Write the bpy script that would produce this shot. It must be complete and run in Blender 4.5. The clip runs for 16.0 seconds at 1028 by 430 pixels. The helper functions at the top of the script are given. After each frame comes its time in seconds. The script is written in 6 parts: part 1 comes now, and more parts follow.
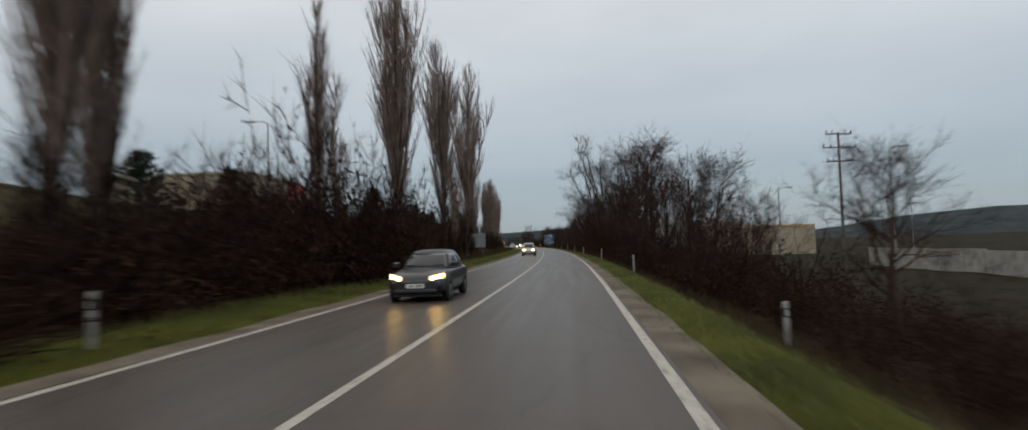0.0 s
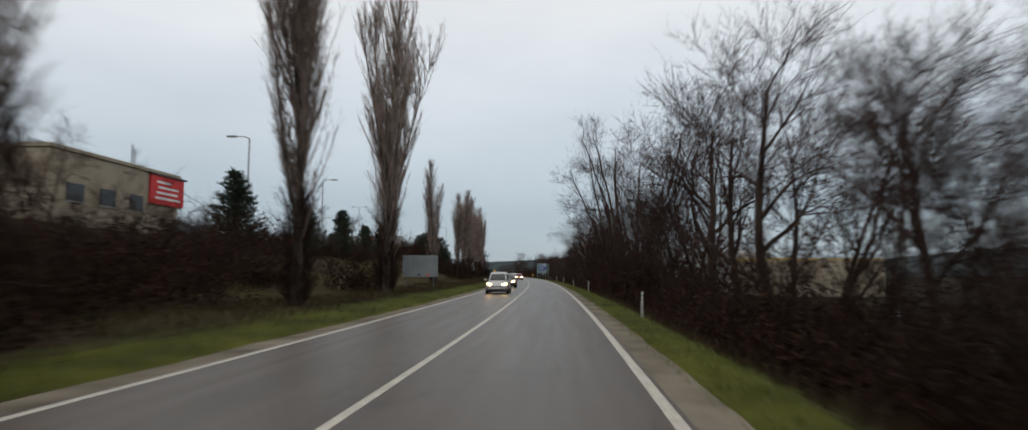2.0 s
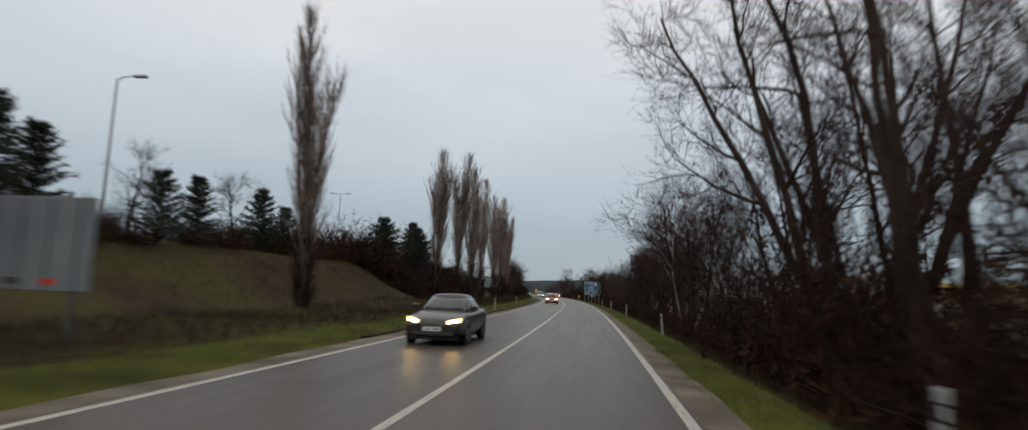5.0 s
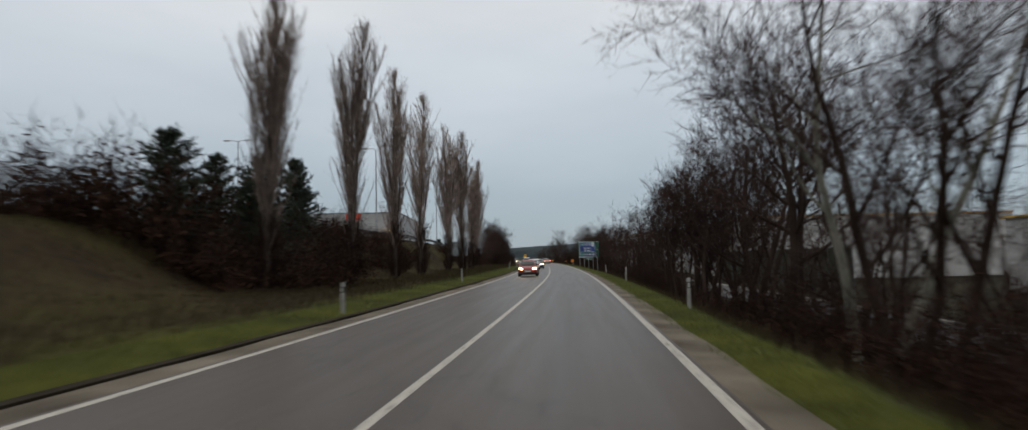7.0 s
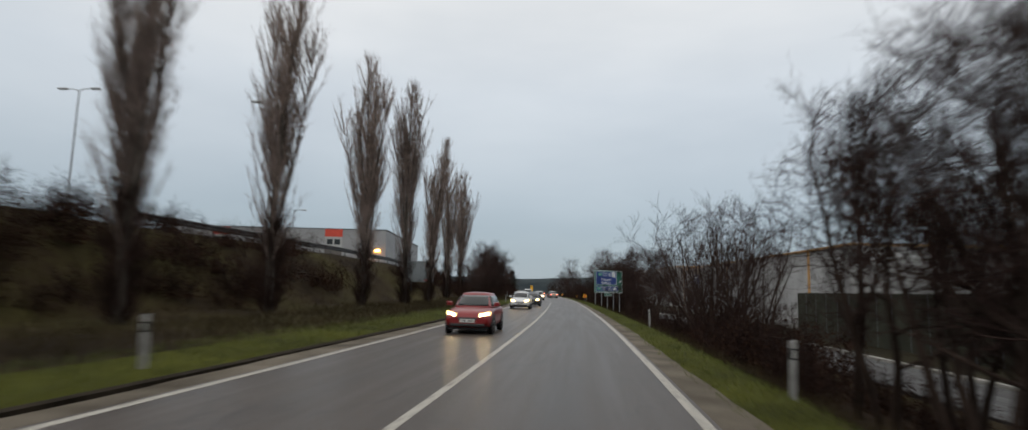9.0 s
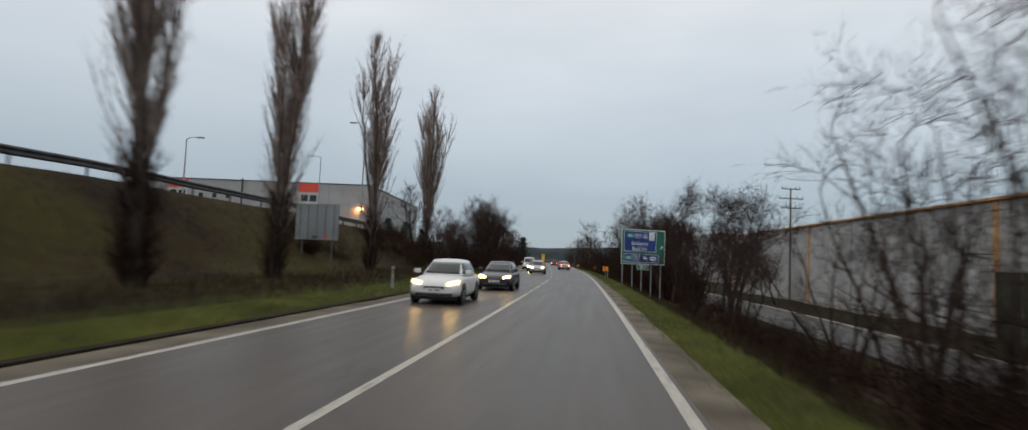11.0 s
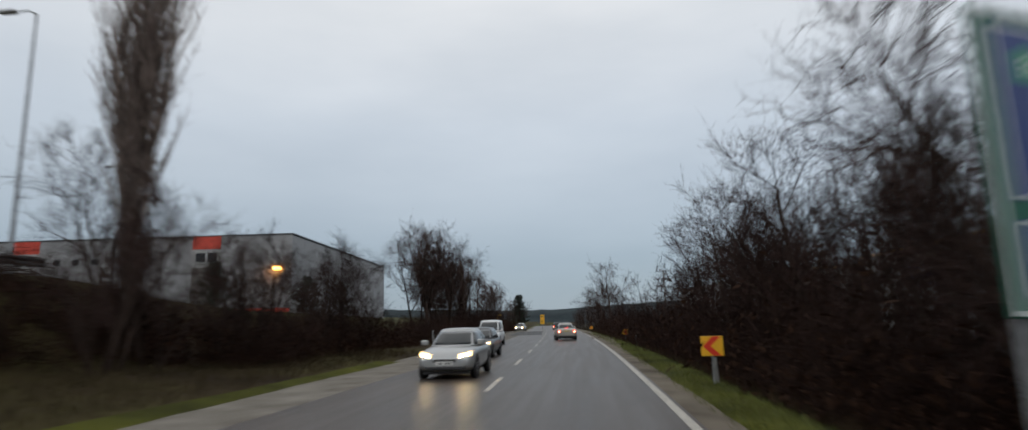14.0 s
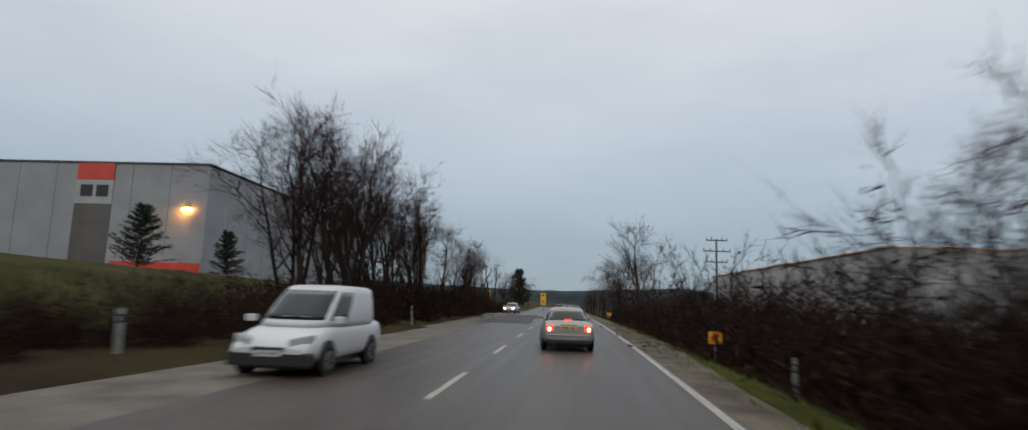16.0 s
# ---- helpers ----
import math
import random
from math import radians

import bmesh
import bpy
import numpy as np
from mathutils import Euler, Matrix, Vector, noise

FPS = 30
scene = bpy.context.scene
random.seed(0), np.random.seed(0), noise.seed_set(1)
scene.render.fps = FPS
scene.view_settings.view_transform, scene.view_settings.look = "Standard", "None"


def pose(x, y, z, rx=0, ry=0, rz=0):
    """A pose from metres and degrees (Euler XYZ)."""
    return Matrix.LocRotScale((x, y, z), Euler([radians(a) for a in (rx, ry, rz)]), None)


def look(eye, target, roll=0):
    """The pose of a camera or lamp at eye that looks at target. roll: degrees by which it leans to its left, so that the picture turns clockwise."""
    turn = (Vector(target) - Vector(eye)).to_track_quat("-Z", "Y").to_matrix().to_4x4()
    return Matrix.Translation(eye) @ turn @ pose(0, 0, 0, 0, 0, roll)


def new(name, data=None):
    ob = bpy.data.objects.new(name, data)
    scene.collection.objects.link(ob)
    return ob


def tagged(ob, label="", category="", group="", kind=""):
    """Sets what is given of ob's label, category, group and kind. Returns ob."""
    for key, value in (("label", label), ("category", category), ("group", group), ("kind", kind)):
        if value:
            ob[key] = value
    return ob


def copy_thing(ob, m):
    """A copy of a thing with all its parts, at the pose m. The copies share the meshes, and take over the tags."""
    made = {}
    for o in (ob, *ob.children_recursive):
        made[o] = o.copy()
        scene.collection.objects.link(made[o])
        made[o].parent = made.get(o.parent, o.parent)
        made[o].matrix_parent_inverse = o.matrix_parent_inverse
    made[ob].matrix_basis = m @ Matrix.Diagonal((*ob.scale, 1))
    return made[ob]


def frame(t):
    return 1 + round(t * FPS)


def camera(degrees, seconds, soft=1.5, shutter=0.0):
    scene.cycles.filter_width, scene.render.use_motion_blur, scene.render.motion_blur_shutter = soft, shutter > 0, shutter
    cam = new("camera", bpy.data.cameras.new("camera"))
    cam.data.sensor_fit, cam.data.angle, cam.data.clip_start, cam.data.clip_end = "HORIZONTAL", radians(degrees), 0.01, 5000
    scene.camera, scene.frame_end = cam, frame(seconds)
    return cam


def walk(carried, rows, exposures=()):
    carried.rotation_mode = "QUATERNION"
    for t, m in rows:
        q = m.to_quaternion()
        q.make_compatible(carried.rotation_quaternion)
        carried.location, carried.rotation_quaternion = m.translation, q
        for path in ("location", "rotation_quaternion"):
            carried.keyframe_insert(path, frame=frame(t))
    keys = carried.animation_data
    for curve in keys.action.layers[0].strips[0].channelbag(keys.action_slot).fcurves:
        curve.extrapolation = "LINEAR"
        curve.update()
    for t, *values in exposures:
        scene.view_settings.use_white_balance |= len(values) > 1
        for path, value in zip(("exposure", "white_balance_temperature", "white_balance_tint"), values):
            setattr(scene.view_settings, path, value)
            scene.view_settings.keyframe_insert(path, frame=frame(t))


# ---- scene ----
SOFT, SHUTTER = 1.4, 0.6
EXPOSURES = [(0.0, -0.1, 6500, 10), (2.0, 0.12, 6500, 10), (3.5, 0.12, 6500, 10), (4.0, 0.02, 6500, 10), (7.0, -0.05, 6450, 10), (10.0, 0.05, 6450, 10), (13.0, -0.05, 6250, 10), (16.0, -0.15, 6200, 10)]
SUN_UP, SUN_TURN = 35.0, 200.0
SKY_STRENGTH = 1.0
# the heading of the road, in degrees to the left, by distance
HEAD_Y = [-20, 20, 60, 100, 140, 180, 220, 260, 300, 340, 380]
HEAD_DEG = [-4.63, -3.87, -2.14, -0.85, 0.3, 2.18, 3.04, 4.6, 5.84, 6.55, 7.05]

cam = camera(78.8, 16.0, soft=SOFT, shutter=SHUTTER)
PATH = [
    (0, (2.491, 0.000, 1.477), (2.247, 9.986, 1.941), -1.76),
    (0.5, (2.982, 7.776, 1.496), (2.662, 17.770, 1.687), -0.55),
    (1, (3.468, 15.557, 1.504), (3.167, 25.528, 2.200), -0.09),
    (1.5, (3.950, 23.344, 1.503), (3.657, 33.305, 2.339), 0.59),
    (2, (4.439, 31.124, 1.497), (4.233, 41.079, 2.420), -0.08),
    (2.5, (4.938, 38.879, 1.517), (4.611, 48.834, 2.408), 0.90),
    (3, (5.379, 46.608, 1.489), (4.949, 56.487, 2.982), 1.57),
    (3.5, (5.730, 54.320, 1.510), (5.074, 64.095, 3.512), 2.24),
    (4, (6.017, 62.021, 1.520), (4.865, 71.872, 2.798), 3.72),
    (6.5, (6.539, 100.667, 1.518), (5.688, 110.564, 2.662), -0.47),
    (7, (6.645, 108.418, 1.504), (5.705, 118.349, 2.200), -1.24),
    (7.5, (6.716, 116.170, 1.513), (5.914, 126.009, 3.113), -1.73),
    (8, (6.739, 123.924, 1.491), (5.757, 133.749, 3.075), -0.36),
    (8.5, (6.745, 131.672, 1.480), (5.489, 141.514, 2.733), 0.84),
    (9, (6.753, 139.413, 1.500), (5.559, 149.270, 2.688), 1.37),
    (9.5, (6.749, 147.175, 1.529), (5.343, 157.055, 2.180), 2.66),
    (10, (6.687, 154.967, 1.518), (5.449, 164.877, 2.025), 1.37),
    (12.5, (5.815, 193.927, 1.489), (3.718, 203.652, 2.505), 4.16),
    (13, (5.264, 201.709, 1.523), (3.355, 211.474, 2.526), 1.51),
    (13.5, (4.722, 209.460, 1.503), (2.723, 219.197, 2.594), -0.15),
    (14, (4.172, 217.187, 1.500), (2.566, 226.910, 3.197), -1.48),
    (14.5, (3.619, 224.917, 1.468), (2.120, 234.653, 3.191), -0.95),
    (15, (3.035, 232.656, 1.489), (1.168, 242.359, 3.021), 0.59),
    (15.5, (2.396, 240.404, 1.489), (0.642, 250.157, 2.830), 0.67),
    (16, (1.703, 248.162, 1.495), (-0.142, 257.894, 2.869), 1.83),
]
walk(cam, [(t, look(eye, target, roll)) for t, eye, target, roll in PATH], EXPOSURES)

# ---------------------------------------------------------------- world and light
world = bpy.data.worlds.new("overcast_sky")
scene.world = world
world.use_nodes = True
wn, wl = world.node_tree.nodes, world.node_tree.links
wn.clear()
w_out = wn.new("ShaderNodeOutputWorld")
w_bg = wn.new("ShaderNodeBackground")
w_sky = wn.new("ShaderNodeTexSky")
w_sky.sky_type = "NISHITA"
w_sky.sun_disc = False
w_sky.sun_elevation = radians(SUN_UP)
w_sky.sun_rotation = radians(SUN_TURN)
w_scale = wn.new("ShaderNodeVectorMath")
w_scale.operation = "SCALE"
w_scale.inputs["Scale"].default_value = 0.10
w_co = wn.new("ShaderNodeTexCoord")
w_map = wn.new("ShaderNodeMapping")
w_map.inputs["Scale"].default_value = (1.0, 1.0, 3.2)
w_noise = wn.new("ShaderNodeTexNoise")
w_noise.inputs["Scale"].default_value = 1.7
w_noise.inputs["Detail"].default_value = 5.0
w_noise.inputs["Roughness"].default_value = 0.5
w_cloud = wn.new("ShaderNodeValToRGB")
w_cloud.color_ramp.elements[0].position = 0.30
w_cloud.color_ramp.elements[0].color = (0.86, 0.88, 0.90, 1)
w_cloud.color_ramp.elements[1].position = 0.72
w_cloud.color_ramp.elements[1].color = (1.10, 1.09, 1.08, 1)
w_sep = wn.new("ShaderNodeSeparateXYZ")
w_up = wn.new("ShaderNodeValToRGB")
ramp = w_up.color_ramp
ramp.elements[0].position = 0.0
ramp.elements[0].color = (0.36, 0.43, 0.485, 1)
ramp.elements[1].position = 0.55
ramp.elements[1].color = (1.04, 1.015, 0.97, 1)
mid = ramp.elements.new(0.10)
mid.color = (0.405, 0.475, 0.53, 1)
mid = ramp.elements.new(0.30)
mid.color = (0.69, 0.735, 0.77, 1)
w_mul = wn.new("ShaderNodeMix")
w_mul.data_type, w_mul.blend_type = "RGBA", "MULTIPLY"
w_mul.inputs["Factor"].default_value = 1.0
w_mix = wn.new("ShaderNodeMix")
w_mix.data_type = "RGBA"
w_mix.inputs["Factor"].default_value = 0.12
wl.new(w_sky.outputs["Color"], w_scale.inputs[0])
wl.new(w_co.outputs["Generated"], w_map.inputs["Vector"])
wl.new(w_map.outputs["Vector"], w_noise.inputs["Vector"])
wl.new(w_noise.outputs["Fac"], w_cloud.inputs["Fac"])
wl.new(w_co.outputs["Generated"], w_sep.inputs[0])
wl.new(w_sep.outputs["Z"], w_up.inputs["Fac"])
wl.new(w_up.outputs["Color"], w_mul.inputs["A"])
wl.new(w_cloud.outputs["Color"], w_mul.inputs["B"])
wl.new(w_mul.outputs["Result"], w_mix.inputs["A"])
wl.new(w_scale.outputs["Vector"], w_mix.inputs["B"])
wl.new(w_mix.outputs["Result"], w_bg.inputs["Color"])
w_bg.inputs["Strength"].default_value = SKY_STRENGTH
wl.new(w_bg.outputs["Background"], w_out.inputs["Surface"])

sun = new("sun", bpy.data.lights.new("sun", "SUN"))
sun.data.energy, sun.data.angle, sun.data.color = 0.5, radians(30), (1.0, 0.96, 0.9)
sun.matrix_world = pose(0, 0, 50, 90 - SUN_UP, 0, 180 - SUN_TURN)

# ---------------------------------------------------------------- the road's line
STATIONS = np.arange(-200.0, 901.0, 1.0)
HEADING = np.radians(np.interp(STATIONS, HEAD_Y, HEAD_DEG))
CENTRE = -np.cumsum(np.tan(HEADING))
CENTRE -= np.interp(0.0, STATIONS, CENTRE)


def heading(y):
    return float(np.interp(y, STATIONS, HEADING))


def centre(y):
    return float(np.interp(y, STATIONS, CENTRE))


def rd(y, l, z=0.0):
    """A place by the distance along the road, the metres to the right of its middle, and the height."""
    return Vector((centre(y) + l / math.cos(heading(y)), y, z))


def on_road(y, l, z=0.0, turn=0.0):
    """A pose at that place whose +y looks along the road."""
    p = rd(y, l, z)
    return pose(p.x, p.y, p.z, 0, 0, math.degrees(heading(y)) + turn)


def ramp_of(table, y):
    return float(np.interp(y, [r[0] for r in table], [r[1] for r in table]))


def mid_line(y):
    """The painted middle shifts to the left where the road widens at the far bend."""
    return float(np.interp(y, [-100, 222, 242, 262, 280, 340, 500], [0, 0, -0.55, -0.92, -1.18, -1.6, -1.6]))


def left_edge(y):
    return float(np.interp(y, [-100, 222, 262, 340, 500], [-3.62, -3.62, -4.1, -5.0, -5.0]))


def lay_by(y):
    return float(np.interp(y, [-100, 196, 214, 228, 262, 285, 300, 335, 360, 500], [-4.35, -4.35, -4.7, -5.6, -6.9, -7.2, -8.2, -10.5, -6.0, -6.0]))


def gravel_right(y):
    return float(np.interp(y, [-100, 252, 275, 300, 500], [4.2, 4.2, 5.2, 4.9, 4.5]))


def verge_right(y):
    """Where the mown strip ends and the overgrown slope begins."""
    return float(np.interp(y, [-100, 248, 266, 300, 500], [5.2, 5.2, 6.2, 6.2, 5.8]))


TOE = [(-200, -14), (45, -13), (70, -11), (105, -11), (118, -9.5), (128, -10.5), (137, -14.5), (207, -14), (240, -12), (262, -12), (300, -11), (900, -12)]
TOP = [(-200, -40), (45, -34), (70, -24), (105, -24), (118, -18), (128, -19), (137, -21), (165, -20.3), (240, -20.3), (262, -24), (300, -26), (900, -30)]
RISE = [(-200, 9), (45, 6), (70, 4), (105, 4), (118, 3.3), (128, 3.5), (137, 4), (165, 4.3), (207, 4.45), (240, 3.9), (262, 3.0), (300, 2.8), (360, 1.6), (450, 0.5), (900, 0.4)]
FAR = [(-200, 25), (30, 24), (48, 17), (70, 9), (105, 8), (165, 5.5), (300, 5), (450, 4), (900, 4)]
RIGHT = [(3.4, -0.12), (4.1, -0.06), (5.0, -0.04), (5.5, -0.16), (6.6, -0.75), (9.0, -1.7), (13.0, -2.35), (17.0, -2.45), (60.0, -2.6), (200.0, -1.5), (4000.0, 8.0)]


def height(y, l):
    """The ground's height."""
    if l >= 0:
        z = ramp_of(RIGHT, l)
    else:
        toe, top, rise, far = ramp_of(TOE, y), ramp_of(TOP, y), ramp_of(RISE, y), ramp_of(FAR, y)
        if l > toe:
            z = float(np.interp(l, [toe, -7.0, -5.2, -4.1, -3.4], [0.22, 0.12, 0.0, -0.05, -0.12]))
        elif l > top:
            s = (l - toe) / (top - toe)
            z = 0.22 + (rise - 0.22) * (s * s * (3 - 2 * s) * 0.6 + s * 0.4)
        else:
            z = float(np.interp(l, [-4000, -300, -90, top], [far + 60, far + 14, far, rise]))
    edge = lay_by(y) if l < 0 else gravel_right(y)
    if abs(l) < abs(edge) + 0.25:
        return min(z, -0.07)
    wide = abs(l) - 5.0
    if wide > 0:
        p = Vector((l * 0.12, y * 0.12, 3.0))
        z += min(1.0, wide / 4.0) * (noise.noise(p) * 0.22 + noise.noise(p * 4.1) * 0.06)
    return z


# ---------------------------------------------------------------- materials
def nodes_of(name):
    m = bpy.data.materials.new(name)
    m.use_nodes = True
    return m, m.node_tree.nodes, m.node_tree.links, m.node_tree.nodes["Principled BSDF"]


def surface(name, low, high, scale=3.0, rough=(0.6, 0.9), metal=0.0, bump=0.15, fine=40.0, spread=(0.3, 0.7), each=0.0, stretch=(1, 1, 1), far=0.02, coat=0.0, shine=None):
    """A surface with colour patches at one scale, grain at a finer one, and relief."""
    m, n, k, b = nodes_of(name)
    co = n.new("ShaderNodeTexCoord")
    mp = n.new("ShaderNodeMapping")
    mp.inputs["Scale"].default_value = stretch
    k.new(co.outputs["Object"], mp.inputs["Vector"])
    big = n.new("ShaderNodeTexNoise")
    big.inputs["Scale"].default_value, big.inputs["Detail"].default_value = scale, 6
    small = n.new("ShaderNodeTexNoise")
    small.inputs["Scale"].default_value, small.inputs["Detail"].default_value = fine, 3
    k.new(mp.outputs["Vector"], big.inputs["Vector"])
    k.new(mp.outputs["Vector"], small.inputs["Vector"])
    add = n.new("ShaderNodeMath")
    add.operation = "MULTIPLY_ADD"
    add.inputs[1].default_value = 0.35
    k.new(small.outputs["Fac"], add.inputs[0])
    k.new(big.outputs["Fac"], add.inputs[2])
    cr = n.new("ShaderNodeValToRGB")
    cr.color_ramp.elements[0].position, cr.color_ramp.elements[0].color = spread[0] + 0.17, (*low, 1)
    cr.color_ramp.elements[1].position, cr.color_ramp.elements[1].color = spread[1] + 0.17, (*high, 1)
    k.new(add.outputs["Value"], cr.inputs["Fac"])
    last = cr.outputs["Color"]
    if each:
        info = n.new("ShaderNodeObjectInfo")
        span = n.new("ShaderNodeMapRange")
        span.inputs["To Min"].default_value, span.inputs["To Max"].default_value = 1 - each, 1 + each
        k.new(info.outputs["Random"], span.inputs["Value"])
        hsv = n.new("ShaderNodeHueSaturation")
        k.new(span.outputs["Result"], hsv.inputs["Value"])
        k.new(last, hsv.inputs["Color"])
        last = hsv.outputs["Color"]
    k.new(last, b.inputs["Base Color"])
    rr = n.new("ShaderNodeMapRange")
    rr.inputs["To Min"].default_value, rr.inputs["To Max"].default_value = rough
    k.new(small.outputs["Fac"], rr.inputs["Value"])
    k.new(rr.outputs["Result"], b.inputs["Roughness"])
    b.inputs["Metallic"].default_value = metal
    b.inputs["Coat Weight"].default_value = coat
    b.inputs["Specular IOR Level"].default_value = shine if shine is not None else 0.08 if rough[0] >= 0.68 and not metal else 0.5
    if bump:
        bp = n.new("ShaderNodeBump")
        bp.inputs["Strength"].default_value, bp.inputs["Distance"].default_value = bump, far
        k.new(small.outputs["Fac"], bp.inputs["Height"])
        k.new(bp.outputs["Normal"], b.inputs["Normal"])
    return m


def plain(name, colour, rough=0.5, metal=0.0, coat=0.0):
    m, n, k, b = nodes_of(name)
    b.inputs["Base Color"].default_value = (*colour, 1)
    b.inputs["Roughness"].default_value, b.inputs["Metallic"].default_value = rough, metal
    b.inputs["Coat Weight"].default_value = coat
    return m


def lit(name, colour, strength):
    m, n, k, b = nodes_of(name)
    b.inputs["Base Color"].default_value = (*colour, 1)
    b.inputs["Emission Color"].default_value = (*colour, 1)
    b.inputs["Emission Strength"].default_value = strength
    b.inputs["Roughness"].default_value = 0.2
    return m


def asphalt_material(name, low, high, rough):
    """Damp worn asphalt: wheel tracks along the lanes, streaks, patches, cracks. UV x is metres across, y metres along."""
    m, n, k, b = nodes_of(name)
    uv = n.new("ShaderNodeUVMap")
    sep = n.new("ShaderNodeSeparateXYZ")
    k.new(uv.outputs["UV"], sep.inputs[0])
    track = n.new("ShaderNodeMath")
    track.operation = "PINGPONG"
    track.inputs[1].default_value = 0.875
    k.new(sep.outputs["X"], track.inputs[0])
    soft = n.new("ShaderNodeMapRange")
    soft.interpolation_type = "SMOOTHSTEP"
    soft.inputs["From Min"].default_value, soft.inputs["From Max"].default_value = 0.15, 0.8
    k.new(track.outputs["Value"], soft.inputs["Value"])
    mp = n.new("ShaderNodeMapping")
    mp.inputs["Scale"].default_value = (1.5, 0.05, 1.0)
    k.new(uv.outputs["UV"], mp.inputs["Vector"])
    streak = n.new("ShaderNodeTexNoise")
    streak.inputs["Scale"].default_value, streak.inputs["Detail"].default_value = 2.2, 5
    k.new(mp.outputs["Vector"], streak.inputs["Vector"])
    patch = n.new("ShaderNodeTexNoise")
    patch.inputs["Scale"].default_value, patch.inputs["Detail"].default_value = 0.22, 6
    k.new(uv.outputs["UV"], patch.inputs["Vector"])
    grain = n.new("ShaderNodeTexVoronoi")
    grain.inputs["Scale"].default_value = 70
    k.new(uv.outputs["UV"], grain.inputs["Vector"])
    s1 = n.new("ShaderNodeMath")
    s1.operation = "MULTIPLY_ADD"
    s1.inputs[1].default_value = 0.35
    k.new(soft.outputs["Result"], s1.inputs[0])
    calm = n.new("ShaderNodeMapRange")
    calm.inputs["To Min"].default_value, calm.inputs["To Max"].default_value = 0.28, 0.72
    k.new(streak.outputs["Fac"], calm.inputs["Value"])
    k.new(calm.outputs["Result"], s1.inputs[2])
    s2 = n.new("ShaderNodeMath")
    s2.operation = "MULTIPLY_ADD"
    s2.inputs[1].default_value = 0.5
    k.new(patch.outputs["Fac"], s2.inputs[0])
    k.new(s1.outputs["Value"], s2.inputs[2])
    s3 = n.new("ShaderNodeMath")
    s3.operation = "MULTIPLY_ADD"
    s3.inputs[1].default_value = 0.35
    k.new(grain.outputs["Distance"], s3.inputs[0])
    k.new(s2.outputs["Value"], s3.inputs[2])
    cr = n.new("ShaderNodeValToRGB")
    cr.color_ramp.elements[0].position, cr.color_ramp.elements[0].color = 0.55, (*low, 1)
    cr.color_ramp.elements[1].position, cr.color_ramp.elements[1].color = 1.35 / 1.35, (*high, 1)
    k.new(s3.outputs["Value"], cr.inputs["Fac"])
    crack = n.new("ShaderNodeTexVoronoi")
    crack.feature = "DISTANCE_TO_EDGE"
    crack.inputs["Scale"].default_value = 0.3
    warp = n.new("ShaderNodeTexNoise")
    warp.inputs["Scale"].default_value, warp.inputs["Detail"].default_value = 1.3, 4
    k.new(uv.outputs["UV"], warp.inputs["Vector"])
    wmix = n.new("ShaderNodeMix")
    wmix.data_type, wmix.blend_type = "RGBA", "ADD"
    wmix.inputs["Factor"].default_value = 0.8
    k.new(uv.outputs["UV"], wmix.inputs["A"])
    k.new(warp.outputs["Color"], wmix.inputs["B"])
    k.new(wmix.outputs["Result"], crack.inputs["Vector"])
    thin = n.new("ShaderNodeMapRange")
    thin.inputs["From Min"].default_value, thin.inputs["From Max"].default_value = 0.0, 0.012
    thin.inputs["To Min"].default_value, thin.inputs["To Max"].default_value = 0.55, 1.0
    k.new(crack.outputs["Distance"], thin.inputs["Value"])
    mul = n.new("ShaderNodeMix")
    mul.data_type, mul.blend_type = "RGBA", "MULTIPLY"
    mul.inputs["Factor"].default_value = 1.0
    k.new(cr.outputs["Color"], mul.inputs["A"])
    k.new(thin.outputs["Result"], mul.inputs["B"])
    k.new(mul.outputs["Result"], b.inputs["Base Color"])
    b.inputs["Specular IOR Level"].default_value = 0.18
    rr = n.new("ShaderNodeMapRange")
    rr.inputs["From Min"].default_value, rr.inputs["From Max"].default_value = 0.3, 0.75
    rr.inputs["To Min"].default_value, rr.inputs["To Max"].default_value = rough
    k.new(streak.outputs["Fac"], rr.inputs["Value"])
    k.new(rr.outputs["Result"], b.inputs["Roughness"])
    bp = n.new("ShaderNodeBump")
    bp.inputs["Strength"].default_value, bp.inputs["Distance"].default_value = 0.25, 0.006
    k.new(grain.outputs["Distance"], bp.inputs["Height"])
    k.new(bp.outputs["Normal"], b.inputs["Normal"])
    return m


def paint_lines_material():
    m, n, k, b = nodes_of("worn_white_road_paint")
    co = n.new("ShaderNodeTexCoord")
    no = n.new("ShaderNodeTexNoise")
    no.inputs["Scale"].default_value, no.inputs["Detail"].default_value = 9, 8
    k.new(co.outputs["Object"], no.inputs["Vector"])
    cr = n.new("ShaderNodeValToRGB")
    cr.color_ramp.elements[0].position, cr.color_ramp.elements[0].color = 0.33, (0.13, 0.12, 0.105, 1)
    cr.color_ramp.elements[1].position, cr.color_ramp.elements[1].color = 0.5, (0.42, 0.395, 0.345, 1)
    k.new(no.outputs["Fac"], cr.inputs["Fac"])
    k.new(cr.outputs["Color"], b.inputs["Base Color"])
    b.inputs["Roughness"].default_value = 0.6
    return m


